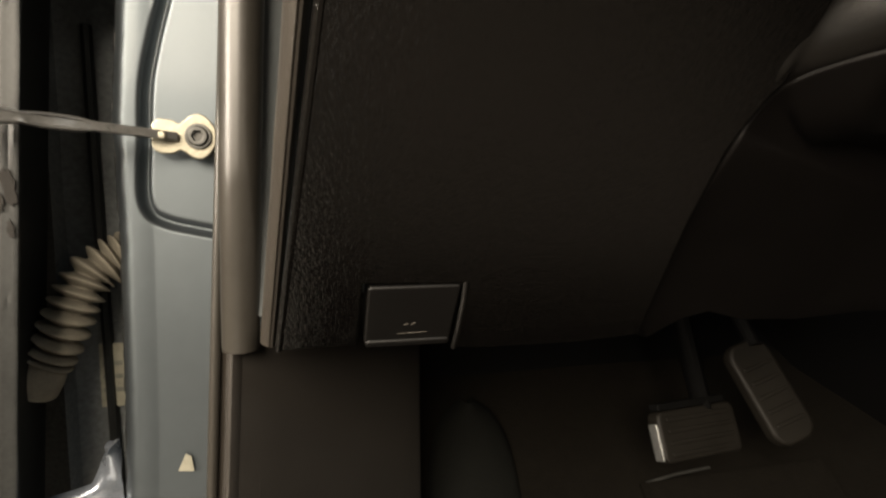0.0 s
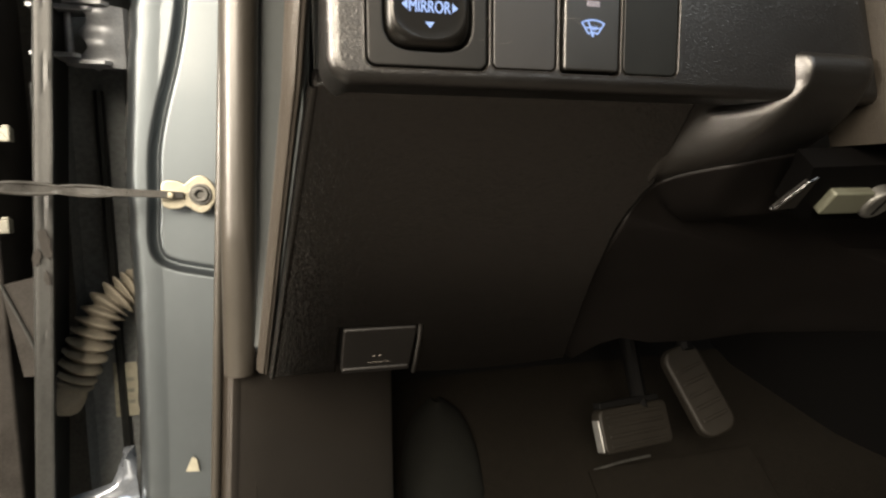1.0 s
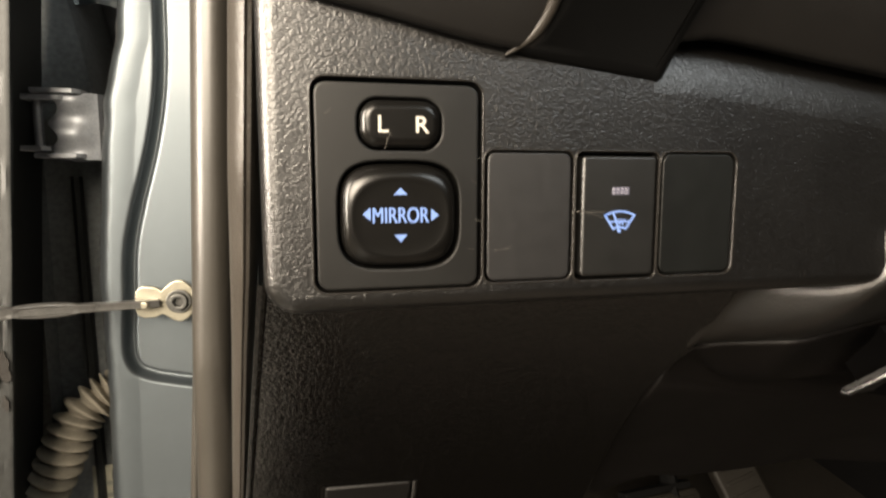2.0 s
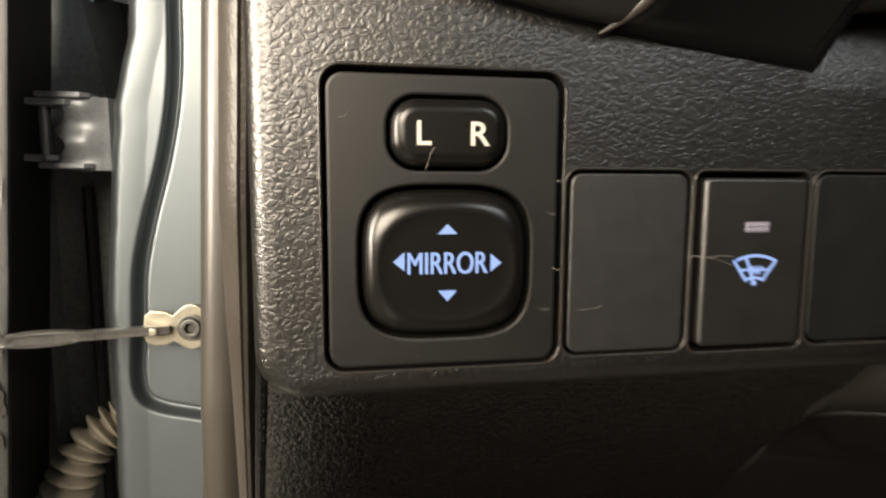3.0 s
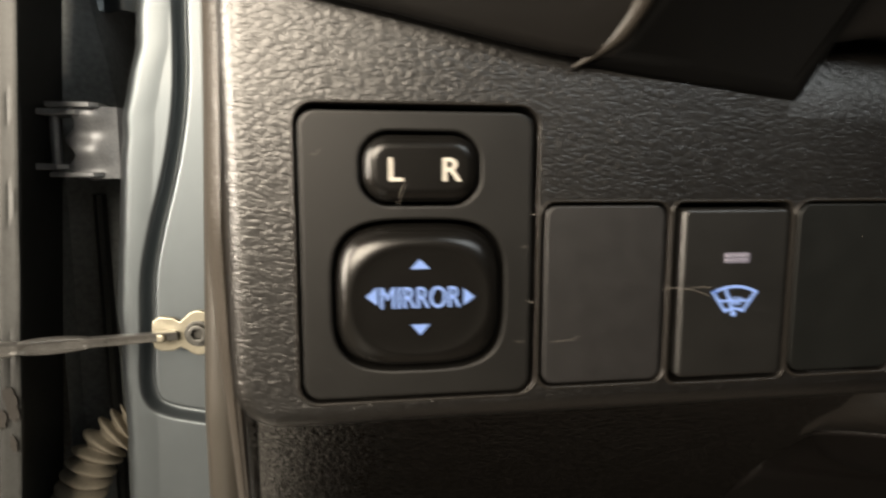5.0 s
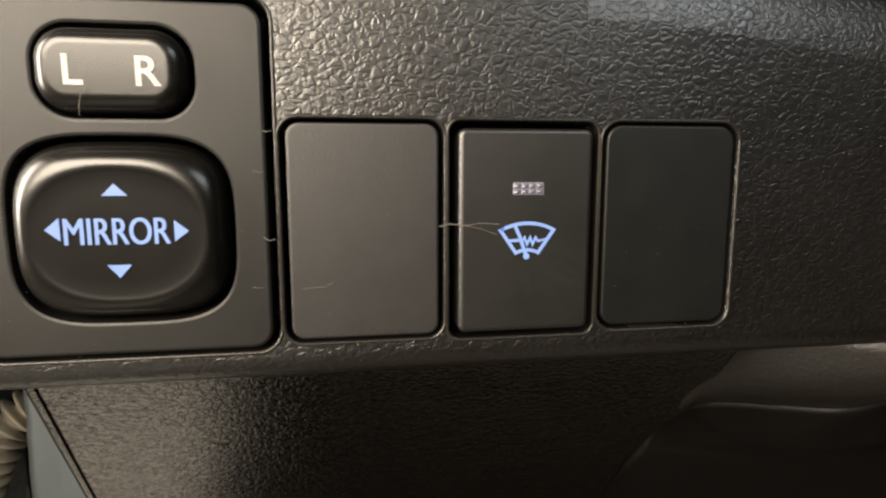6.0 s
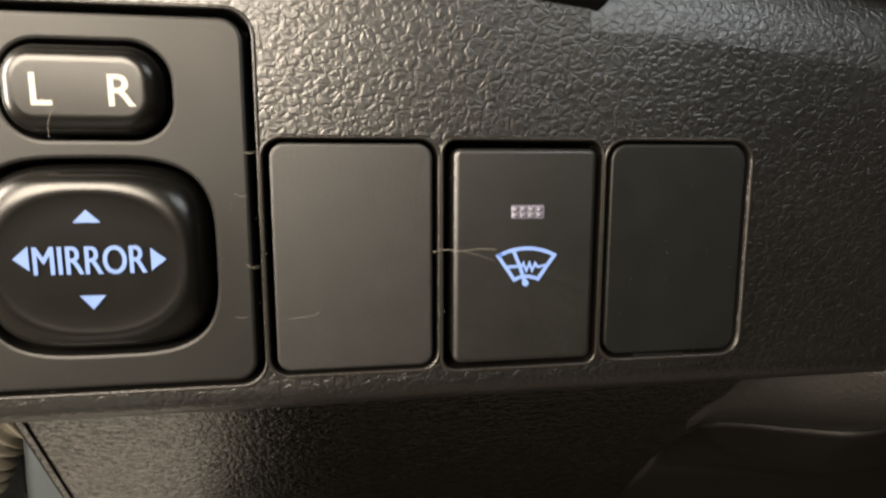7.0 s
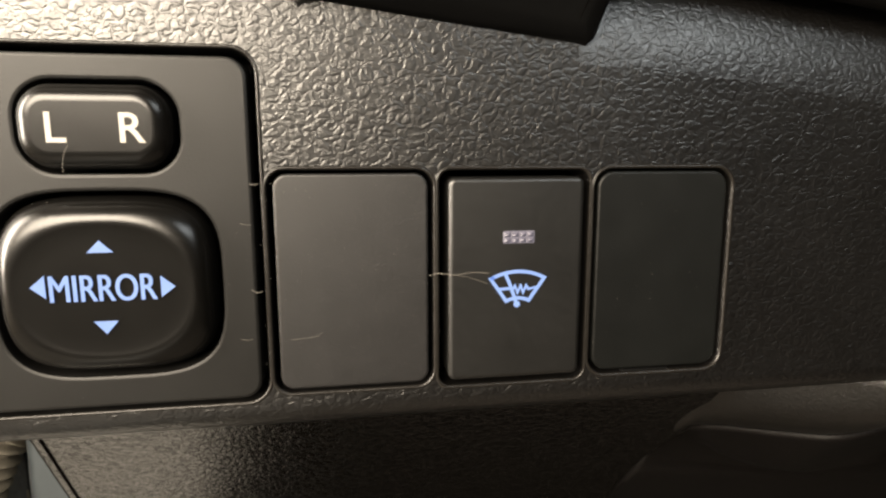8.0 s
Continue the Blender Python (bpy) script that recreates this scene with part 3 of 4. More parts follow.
part("arm", sheet(rows, True), STRAP_STEEL, strap, "dark steel arm in swelling lengths with worn pale edges", smooth=40)

# ---- door, ajar, with its hinges ----
door = thing("car_door", (-0.2, 0.4, 0.45), "open car door with dusty dark front edge and grey flange", "car door")
rows = []
for z in np.linspace(0.42, 1.06, 120):
    b = 0.0012 * noise.noise((0, 5, z * 25))
    e = -0.1299 + 0.0705 * (z - 0.9)
    rows.append([(e - 0.0135, 0.400, z), (e - 0.0125, 0.336, z), (e - 0.0118, 0.3325, z), (e - 0.0100 + b * 0.3, 0.3308, z), (e - 0.0075, 0.3305 + b * 0.4, z), (e - 0.0055, 0.3312, z), (e - 0.003, 0.3306 + b * 0.3, z), (e - 0.001 + b * 0.2, 0.3312, z),
                 (e - 0.001, 0.334, z), (e - 0.012, 0.346, z), (e - 0.024, 0.40, z)])
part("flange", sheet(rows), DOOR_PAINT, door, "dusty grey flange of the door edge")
rows = []
for z in np.linspace(0.42, 1.06, 60):
    c = 0.022 * max(0, (z - 0.86) / 0.14) ** 1.6
    rows.append([(-0.153, 0.402, z), (-0.150, 0.414, z), (-0.142 - c * 0.4, 0.418, z), (-0.127 - c * 0.9, 0.420, z), (-0.1165 - c, 0.424, z), (-0.1145 - c, 0.430, z), (-0.1145 - c, 0.50, z)])
for cx, cz, w, h, turn in ((-0.1448, 0.757, 0.0030, 0.0090, 0.2), (-0.1496, 0.749, 0.0020, 0.0056, -0.2), (-0.1452, 0.736, 0.0016, 0.0042, 0.1)):
    blot = []
    for a in np.linspace(0, math.tau, 26, endpoint=False):
        r = 1 + 0.55 * noise.noise((math.cos(a) * 2.2, math.sin(a) * 2.2, cz * 90))
        u, v = w * r * math.cos(a), h * r * math.sin(a)
        blot.append((cx + u * math.cos(turn) - v * math.sin(turn), cz + u * math.sin(turn) + v * math.cos(turn)))
    part("dark_blot", solid_print(blot, Matrix(((1, 0, 0, 0), (0, 0, -1, 0.3298), (0, 1, 0, 0), (0, 0, 0, 1))), 0.0, 0.0002), DARK_DULL, door, "small dark blot")
part("front_edge", sheet(rows), DARK_PAINT, door, "dark painted front edge of the door")
part("edge_bead", tube([(-0.1285 - 0.004 * math.sin((z - 0.5) * 4), 0.4175, z) for z in np.linspace(0.45, 0.86, 40)], 0.0055, 8, flat=0.6), DOOR_PAINT, door)
# end face and wedge carry the door gap's shade in their dark colour
part("end_face", block(-0.30, 0.340, 0.42, -0.172, 0.40, 1.06, 0.002), DARK_DULL, door, "end face of the door, darkened for the shade of the gap")
part("inner_skin", block(-0.46, 0.405, 0.42, -0.20, 0.44, 1.06, 0.006), BLACK, door)
wedge = [(-0.1640, 0.674), (-0.150, 0.674), (-0.147, 0.738), (-0.1720, 0.732)]
part("trim_wedge", stack(bmesh.new(), [(wedge, 0.0), (inset(wedge, 0.0004), 0.004)], Matrix(((1, 0, 0, 0), (0, 0, -1, 0.338), (0, 1, 0, 0), (0, 0, 0, 1)))), DARK_DULL, door)
part("wedge_edge", tube([(-0.1500, 0.3335, 0.672), (-0.1590, 0.3335, 0.700), (-0.1712, 0.3335, 0.733)], 0.0011, 8), DOOR_PAINT, door, "pale edge line")


def door_bolt(x, y, z, w=0.0034, h=0.0042):
    m = Matrix(((1, 0, 0, x), (0, 0, -1, y), (0, 1, 0, z), (0, 0, 0, 1)))
    return merge(button(rrect(-w, -h, w, h, 0.0007, 3), 0, 0.006, 0.0008, m, 2), button(rrect(-w * 0.5, h * 0.9, w * 0.6, h * 1.35, 0.0005, 3), 0, 0.003, 0.0004, m, 2))


for x, y, z in ((-0.1620, 0.338, 0.8220), (-0.1666, 0.338, 0.7678)):
    part("bolt", door_bolt(x, y, z), BOLT_ZINC, door, "pale square bolt head")
for x, y, z in ((-0.1572, 0.386, 0.9300), (-0.1587, 0.386, 0.8522)):
    part("boss", block(x - 0.007, y, z - 0.008, x + 0.006, 0.41, z + 0.008, 0.001), DARK_PAINT, door)
    part("bolt", door_bolt(x, y, z), BOLT_ZINC, door, "pale square bolt head")


def hinge(z):
    """The upper hinge: a leaf on the pillar with rounded bites, two ears, a pin, two door leaves."""
    rows = []
    for i in range(41):
        t = i / 40
        zz = z - 0.0195 + 0.040 * t
        bite = 0.006 + 0.0055 * (math.exp(-((t - 0.16) / 0.10) ** 2) + 1.15 * math.exp(-((t - 0.55) / 0.13) ** 2) + math.exp(-((t - 0.95) / 0.08) ** 2))
        wob = 0.0016 * math.sin(t * math.pi * 4)
        rows.append([(-0.1265 + 0.0085 - bite, 0.392, zz), (-0.1265 + 0.0075 - bite, 0.375 + wob, zz), (-0.118, 0.3735 + wob, zz), (-0.112, 0.3745 + wob * 0.6, zz),
                     (-0.1085, 0.377, zz), (-0.1045, 0.379, zz), (-0.100, 0.388, zz)])
    h = part("hinge", solid(sheet(rows), 0.003), HINGE, door, "blue-grey painted hinge with rounded bites")
    for zz, x0, x1 in ((z + 0.0170, -0.158, -0.1190), (z - 0.0130, -0.158, -0.1300)):
        lo = [(x0, 0.370), (x1 - 0.004, 0.3705), (x1, 0.3745), (x1 - 0.001, 0.383), (x1 - 0.006, 0.388), (x0, 0.395)]
        m = Matrix(((1, 0, 0, 0), (0, 1, 0, 0), (0, 0, 1, zz - 0.0016), (0, 0, 0, 1)))
        part("door_leaf", stack(bmesh.new(), [(inset(lo, 0.0004), 0), (lo, 0.0005), (lo, 0.0028), (inset(lo, 0.0004), 0.0033)], m, True, True), HINGE, h)
    for zz in (z + 0.0208, z - 0.0172):
        lo = [(-0.1375, 0.3695), (-0.1150, 0.3690), (-0.1115, 0.374), (-0.1120, 0.388), (-0.1375, 0.386)]
        m = Matrix(((1, 0, 0, 0), (0, 1, 0, 0), (0, 0, 1, zz - 0.0015), (0, 0, 0, 1)))
        part("ear", stack(bmesh.new(), [(inset(lo, 0.0004), 0), (lo, 0.0005), (lo, 0.0025), (inset(lo, 0.0004), 0.0030)], m, True, True), HINGE, h)
    part("pin", tube([(-0.1375, 0.379, z - 0.0185), (-0.1375, 0.379, z + 0.0225)], 0.0027, 12), HINGE, h)


hinge(0.8895)
# lower hinge: a shiny curved leaf with a long foot towards the door
rows = []
for t in np.linspace(0, 1, 30):
    z = 0.545 + 0.0585 * t
    right = -0.1155 - 0.0012 * t - 0.002 * t ** 6
    left = -0.1345 + 0.004 * t + 0.0125 * max(0, t - 0.45) / 0.55
    left -= 0.034 * max(0, 1 - abs(t - 0.40) / 0.16) ** 1.6
    left = min(left, right - 0.0012)
    rows.append([(left + (right - left) * f, 0.380 - 0.007 * math.sin(0.4 + f * 2.3) + 0.002 * math.sin(9 * t + 4 * f), z) for f in np.linspace(0, 1, 12)])
part("lower_hinge", solid(sheet(rows), 0.003), FILM, door, "lower hinge in shiny silver-blue paint", smooth=60)

fender = thing("fender_edge", (-0.1, 0.46, 0.9), "pale blue-grey inner edge of the front fender behind the door gap", "car fender")
rows = []
for z in np.linspace(0.976, 1.06, 16):
    rows.append([(x, 0.432 + 0.004 * noise.noise((x * 90, z * 50, 2)), z + (0.004 * noise.noise((x * 60, 1, 1)) if z < 0.977 else 0)) for x in np.linspace(-0.150, -0.104, 14)])
part("edge", solid(sheet(rows), 0.002), PAINT, fender)
part("inner_wall", block(-0.170, 0.500, 0.90, -0.05, 0.512, 1.08, 0.003), HINGE, fender, "dull grey inner wall")
liner = thing("wheel_arch_liner", (-0.15, 0.55, 0.45), "dark dusty inner wheel arch seen through the door gap", "liner")
part("panel", block(-0.45, 0.52, 0.40, -0.05, 0.535, 1.08, 0.003), DARK_PAINT, liner)

# ---- wiring boot between door and pillar ----
boot = thing("wiring_boot", (-0.13, 0.37, 0.69), "dusty beige ribbed rubber wiring boot between door and pillar", "cable boot")
line = smooth_line([(-0.1061, 0.408, 0.7169), (-0.1100, 0.404, 0.7165), (-0.1154, 0.400, 0.7145), (-0.1213, 0.397, 0.7116), (-0.1301, 0.392, 0.7048), (-0.1356, 0.388, 0.6945), (-0.1403, 0.386, 0.6838), (-0.1457, 0.386, 0.6709), (-0.1522, 0.386, 0.6586), (-0.1560, 0.386, 0.6520)], 32)
n, ribs, rows = len(line), 15, []
for i, c in enumerate(line):
    t = i / (n - 1)
    d = (line[min(i + 1, n - 1)] - line[max(i - 1, 0)]).normalized()
    # the folds lean towards level in the middle, square to the line at both ends
    lean = 0.14 * min(1, max(0, (t - 0.22) / 0.20)) * (1 - max(0, (t - 0.60) / 0.40))
    up = d.lerp(Vector((-0.10, 0.05, -1)).normalized(), lean).normalized()
    side = up.cross(Vector((0, 1, 0))).normalized()
    deep = up.cross(side)
    r = 0.0082 + 0.0069 * abs(math.sin(math.pi * ribs * t)) ** 1.7
    rows.append([c + r * (math.cos(k) * side + math.sin(k) * deep) for k in np.linspace(0, math.tau, 30, endpoint=False)])
part("bellows", sheet(rows, True), BOOT, boot, smooth=30)
collar = smooth_line([(-0.1552, 0.386, 0.6535), (-0.1585, 0.386, 0.6475), (-0.1615, 0.387, 0.6425), (-0.1645, 0.388, 0.6375)], 5)
part("collar", tube(collar, [0.0120 + 0.0026 * math.sin(min(1, i / 10) * 1.57) for i in range(len(collar))], 26), BOOT, boot, "plain rubber collar")

tag = thing("paper_tag", (-0.13, 0.41, 0.65), "faded cream paper label on the dark door edge", "label")
TAGM = Matrix(((1, 0, 0, 0), (0, 0, -1, 0.4165), (0, 1, 0, 0), (0, 0, 0, 1)))
part("sheet", stack(bmesh.new(), [([(-0.1365, 0.612), (-0.1195, 0.612), (-0.1190, 0.655), (-0.1362, 0.655)], 0), ([(-0.1365, 0.612), (-0.1195, 0.612), (-0.1190, 0.655), (-0.1362, 0.655)], 0.0005)], TAGM), PAPER, tag)
for z in (0.622, 0.631, 0.640):
    part("print_bar", solid_print([(-0.1345, z), (-0.1225, z), (-0.1225, z + 0.0030), (-0.1345, z + 0.0030)], TAGM, 0.0006), BOLT_ZINC, tag)

# ---- door seal and kick panel ----
seal = thing("door_seal", (-0.03, 0.3, 0.68), "brown-grey rubber door seal tube along the opening", "door seal")
def seal_at(z):
    """Middle of the seal tube at a height."""
    return (float(np.interp(z, [0.674, 0.76, 0.82, 0.88, 1.05], [-0.0362, -0.0321, -0.0293, -0.0265, -0.0187])),
            float(np.interp(z, [0.674, 0.76, 1.05], [0.3115, 0.2965, 0.2935])), z)


tube_line = [seal_at(z) for z in np.linspace(0.6735, 1.05, 60)]
part("tube", tube(tube_line, [0.0096 + 0.0010 * min(1, (p[2] - 0.673) / 0.2) for p in tube_line], 28), RUBBER, seal, smooth=60)
lip_line = [(-0.0423 + 0.0635 * (z - 0.83), 0.3385, z) for z in np.linspace(0.45, 1.05, 60)]
part("lip", tube(lip_line, 0.0030, 12), RUBBER, seal, "thin outer sealing lip")
rows = []
for p in lip_line:
    q = seal_at(max(p[2], 0.674))
    rows.append([(p[0] + 0.001, 0.3415, p[2]), (p[0] + 0.006, 0.3390, p[2]), (q[0] - 0.001, min(q[1] + 0.030, 0.334), p[2]), (q[0] + 0.006, q[1] + 0.012, p[2])])
part("carrier", sheet(rows), LIP, seal, "dark carrier between the lips", smooth=60)
part("cut_end", button([(-0.0362 + 0.0094 * math.cos(a), 0.3115 + 0.0094 * math.sin(a)) for a in np.linspace(0, math.tau, 24, endpoint=False)], 0.6715, 0.6740, 0.0006, Matrix.Identity(4), 2), EDGE, seal, "pale cut end of the tube")

kick = thing("kick_panel", (0.0, 0.38, 0.45), "dark brown-grey plastic kick panel with rounded edge", "trim panel")
rows, edge_rows = [], []
for z in np.linspace(0.36, 0.6705, 30):
    s = (z - 0.58) * 0.065
    e = -0.0492 + s
    row = [(e + 0.001, 0.345, z), (e - 0.001, 0.325, z), (e - 0.0005, 0.316, z), (e + 0.0012, 0.3115, z), (e + 0.0030, 0.3102, z), (e + 0.0050, 0.3112, z), (e + 0.0075, 0.3145, z)]
    edge_rows.append(row)
    rows.append([(e + 0.0073, 0.3145, z)] + [(e + 0.0075 + (0.0855 - e - 0.0075) * f, 0.3145 + 0.135 * f ** 1.1, z) for f in np.linspace(0.05, 1, 9)] + [(0.0875, 0.4525, z), (0.0875, 0.50, z)])
part("edge_roll", sheet(edge_rows), KICK, kick, "rounded front edge", smooth=60)
top = [(p[0], p[1] + 0.006, 0.6735) for p in rows[-1]]
part("panel", sheet(rows + [top, [(p[0], p[1] + 0.03, 0.6740) for p in top]]), KICK, kick, smooth=60)


# ---- dash: the upright face with real openings for the switches ----
MIRROR_HOLE = rrect(0.0212, 0.8303, 0.0636, 0.8825, 0.0034)
HOLES = [MIRROR_HOLE, rrect(0.0645, 0.8313, 0.0891, 0.8656, 0.0026), rrect(0.0901, 0.8309, 0.1143, 0.8655, 0.0018), rrect(0.1153, 0.8313, 0.1392, 0.8656, 0.0030)]
dash = thing("dash_panel", (0.15, 0.14, 0.83), "dark brown leather-grained plastic dash panel with switch openings", "dashboard", kind="structure")
EDGE_R, LEFT, LOW = 0.0046, 0.0088, 0.8248
outer = [(0.262, LOW + EDGE_R), (0.262, 0.864), (0.203, 0.8715), (0.165, 0.8765), (0.132, 0.8805), (0.112, 0.8815), (0.108, 0.93), (LEFT + EDGE_R + 0.004, 0.93), (LEFT + EDGE_R, 0.93)]
corner = [(LEFT + EDGE_R + 0.004 - 0.004 * math.cos(a), LOW + EDGE_R + 0.004 - 0.004 * math.sin(a)) for a in np.linspace(0, math.pi / 2, 7)]
bm = plate(outer + corner, HOLES, FACE, 0.007, 0.0003, rim=0.0)
# rolled left and lower edge
path = [((LEFT + EDGE_R, 0.93), (-1, 0))] + [(p, (-math.cos(a), -math.sin(a))) for p, a in zip(corner, np.linspace(0, math.pi / 2, 7))] + [((0.262, LOW + EDGE_R), (0, -1))]
rows = []
for (u, v), (nu, nv) in path:
    row = []
    for a in np.linspace(0, math.pi / 2, 24):
        s, w = EDGE_R * math.sin(a), EDGE_R * (math.cos(a) - 1)
        row.append(FACE @ Vector((u + nu * s, v + nv * s, w)))
    row.append(FACE @ Vector((u + nu * EDGE_R, v + nv * EDGE_R, -0.020 - 0.045 * abs(nu))))
    rows.append(row)
turn = []
for u, v in ((0.108, 0.8820), (0.112, 0.8815), (0.132, 0.8805), (0.165, 0.8765), (0.203, 0.8715), (0.262, 0.864)):
    turn.append([FACE @ Vector((u, v + 0.026 * t, -0.011 * t ** 1.8)) for t in np.linspace(0, 1, 9)])
part("face", merge(bm, sheet(rows), sheet(turn)), GRAIN, dash)
# rims several times lighter than the face, to show the lip's highlight
for hole in HOLES:
    arc = [(inset(hole, -0.00036 + 0.00030 * math.cos(a)), -0.00010 + 0.00030 * math.sin(a)) for a in np.linspace(math.pi, 0, 8)]
    bm = stack(bmesh.new(), arc + [(arc[-1][0], -0.004)], FACE, cap_top=False)
    part("opening_rim", bm, LIT_RIM, dash, "smooth rounded rim round a switch opening, lightened as an edge highlight", smooth=60)
part("socket_backing", block(0.018, 0.1335, 0.829, 0.142, 0.137, 0.885, 0), BLACK, dash)

# ---- top pad over the face ----
pad = thing("dash_top_pad", (0.12, 0.12, 0.9), "smooth dark brown padded upper dash with a shadow gap below", "dashboard pad", kind="structure")
PAD_EDGE = smooth_line([(-0.004, 0.9062, 0), (0.0076, 0.9040, 0), (0.0157, 0.9008, 0), (0.0379, 0.8962, 0), (0.0706, 0.8900, 0), (0.095, 0.8915, 0), (0.118, 0.8940, 0), (0.132, 0.8950, 0), (0.165, 0.8908, 0), (0.203, 0.8858, 0), (0.262, 0.8780, 0)], 6)
rows = []
for p in PAD_EDGE:
    rows.append([(p.x, FACE_Y + 0.004, p.y + 0.0018), (p.x, FACE_Y - 0.0006, p.y + 0.0014), (p.x, FACE_Y - 0.0022, p.y + 0.0006), (p.x, FACE_Y - 0.0036, p.y + 0.0008), (p.x, FACE_Y - 0.0048, p.y + 0.0022),
                 (p.x, FACE_Y - 0.0085, p.y + 0.007), (p.x, FACE_Y - 0.0130, p.y + 0.016), (p.x, FACE_Y - 0.016, p.y + 0.03), (p.x, FACE_Y - 0.012, p.y + 0.06), (p.x, FACE_Y + 0.02, p.y + 0.09), (p.x, FACE_Y + 0.2, p.y + 0.10)])
part("pad", sheet(rows), PAD, pad, smooth=60)

# ---- meter hood: a dark wedge whose underside meets the face ----
hood = thing("meter_hood", (0.1, 0.11, 0.9), "black wedge of the meter hood with a pale left edge", "dash trim")
base = [(0.0712, 0.8896), (0.092, 0.8869), (0.1130, 0.8844), (0.1143, 0.8856), (0.1163, 0.8950), (0.1185, 0.9080), (0.124, 0.9400), (0.0760, 0.9400), (0.0778, 0.9180), (0.0792, 0.9060), (0.0788, 0.8990), (0.0762, 0.8940)]
rings = []
for k, (d, lift) in enumerate(((0.0, -0.003), (0.0, 0.0), (0.0007, 0.0009), (0.0022, 0.0017), (0.0030, 0.0019), (0.0036, 0.0018))):
    lo = inset(base, d)
    rings.append([FACE @ Vector((u, v, lift + max(0, v - 0.8885) * 0.9 * (d > 0) * min(1, k / 2))) for u, v in lo])
bm = bmesh.new()
made = [[bm.verts.new(p) for p in r] for r in rings]
for a, b in zip(made, made[1:]):
    bridge(bm, a, b)
bm.faces.new(made[-1])
part("hood", bm, BLACK, hood)
line = smooth_line([(0.0692, 0.8892, 0), (0.0727, 0.8914, 0), (0.0757, 0.8942, 0), (0.0778, 0.8990, 0), (0.0782, 0.9060, 0), (0.0768, 0.9180, 0), (0.0750, 0.94, 0)], 6)
# the hood's lit left cheek, drawn as a strip of paler colour
part("edge_trim", tube([FACE @ Vector((p.x, p.y, 0.0006 + max(0, p.y - 0.8885) * 0.9)) for p in line], [0.0003 + 0.0012 * min(1, i / 12) for i in range(len(line))], 14), EDGE, hood, "pale left edge strip, its lit cheek put in the colour", smooth=60)

# ---- mirror switch ----
mirror = thing("mirror_switch", (0.0424, 0.1235, 0.831), "black mirror adjuster switch with selector and square knob", "switch")
LR = rrect(0.0320, 0.8653, 0.0531, 0.8780, 0.0051, 10)
KNOB = squircle(0.0423, 0.8493, 0.0307, 0.0271, 3.6)
part("bezel", plate(rrect(0.0219, 0.8309, 0.0626, 0.8815, 0.0030), [LR, KNOB], FACE, 0.006, 0.0005, 0.0004), SATIN, mirror)
part("backing", block(0.0225, 0.1300, 0.8315, 0.0623, 0.1330, 0.8813, 0), BLACK, mirror)
selector = part("selector", button(rrect(0.0326, 0.8659, 0.0525, 0.8774, 0.0046, 10), -0.006, 0.0026, 0.0024, FACE, 10), GLOSS, mirror, "glossy black rocker with white letters")
part("letter", lettering("L", 0.0369, 0.0394, 0.8695, 0.8735, FACE, 0.00260, 0.012), WHITE, selector)
part("letter", lettering("R", 0.0461, 0.0494, 0.8695, 0.8735, FACE, 0.00260, 0.012), WHITE, selector)
outer_loop, dish_loop = squircle(0.0422, 0.8493, 0.0293, 0.0257, 3.6), squircle(0.0422, 0.8490, 0.0238, 0.0192, 2.3)
shells = [(outer_loop, -0.007), (outer_loop, -0.0018)]
for a in np.linspace(0.12, math.pi / 2, 11):
    f = 1 - math.cos(a)
    shells.append(([(p[0] + (q[0] - p[0]) * f, p[1] + (q[1] - p[1]) * f) for p, q in zip(outer_loop, dish_loop)], -0.0018 + 0.0045 * math.sin(a)))
shells += [(inset(dish_loop, d), 0.0027 - s) for d, s in ((0.0004, 0.00006), (0.001, 0.00012), (0.003, 0.00018))]
knob = part("knob", stack(bmesh.new(), shells, FACE), GLOSS, mirror, "rounded square black adjuster knob with round dish", smooth=50)
TOP = 0.00262
part("lettering", merge(*[lettering("MIRROR", 0.0353 + d, 0.0492 + d, 0.8476, 0.8514, FACE, TOP + 0.00002 * k) for k, d in enumerate((0.0, -0.00007, 0.00007))]), BLUE, knob, "backlit pale blue word")
for tri in ([(0.04045, 0.8545), (0.04390, 0.8545), (0.04215, 0.8562)], [(0.04055, 0.8447), (0.04215, 0.8428), (0.04380, 0.8447)],
            [(0.03475, 0.8515), (0.03280, 0.8498), (0.03475, 0.8482)], [(0.04980, 0.8479), (0.05175, 0.8494), (0.04980, 0.8510)]):
    part("arrow", solid_print(tri, FACE, TOP), BLUE, knob, "backlit pale blue arrow")

# ---- blank covers and the de-icer switch ----
blank = thing("blank_cover", (0.0768, 0.1235, 0.832), "matt brown-black blank switch cover, dusty and scratched", "switch cover", "blank switch covers")
part("cap", button(rrect(0.0653, 0.8317, 0.0884, 0.8651, 0.0021), -0.0010, 0.0000, 0.0004, FACE, 4), BLANK, blank)
part("skirt", stack(bmesh.new(), [(inset(rrect(0.0653, 0.8317, 0.0884, 0.8651, 0.0021), 0.00015), -0.006), (inset(rrect(0.0653, 0.8317, 0.0884, 0.8651, 0.0021), 0.00015), -0.0009)], FACE, cap_top=False), BLACK, blank, "dull black side walls")
blank2 = thing("blank_cover", (0.1273, 0.1235, 0.832), "dull greenish-black blank switch cover with a notch", "switch cover", "blank switch covers")
part("cap", button(rrect(0.1160, 0.8318, 0.1386, 0.8652, 0.0026), -0.0012, -0.0002, 0.0004, FACE, 4), BLANK2, blank2)
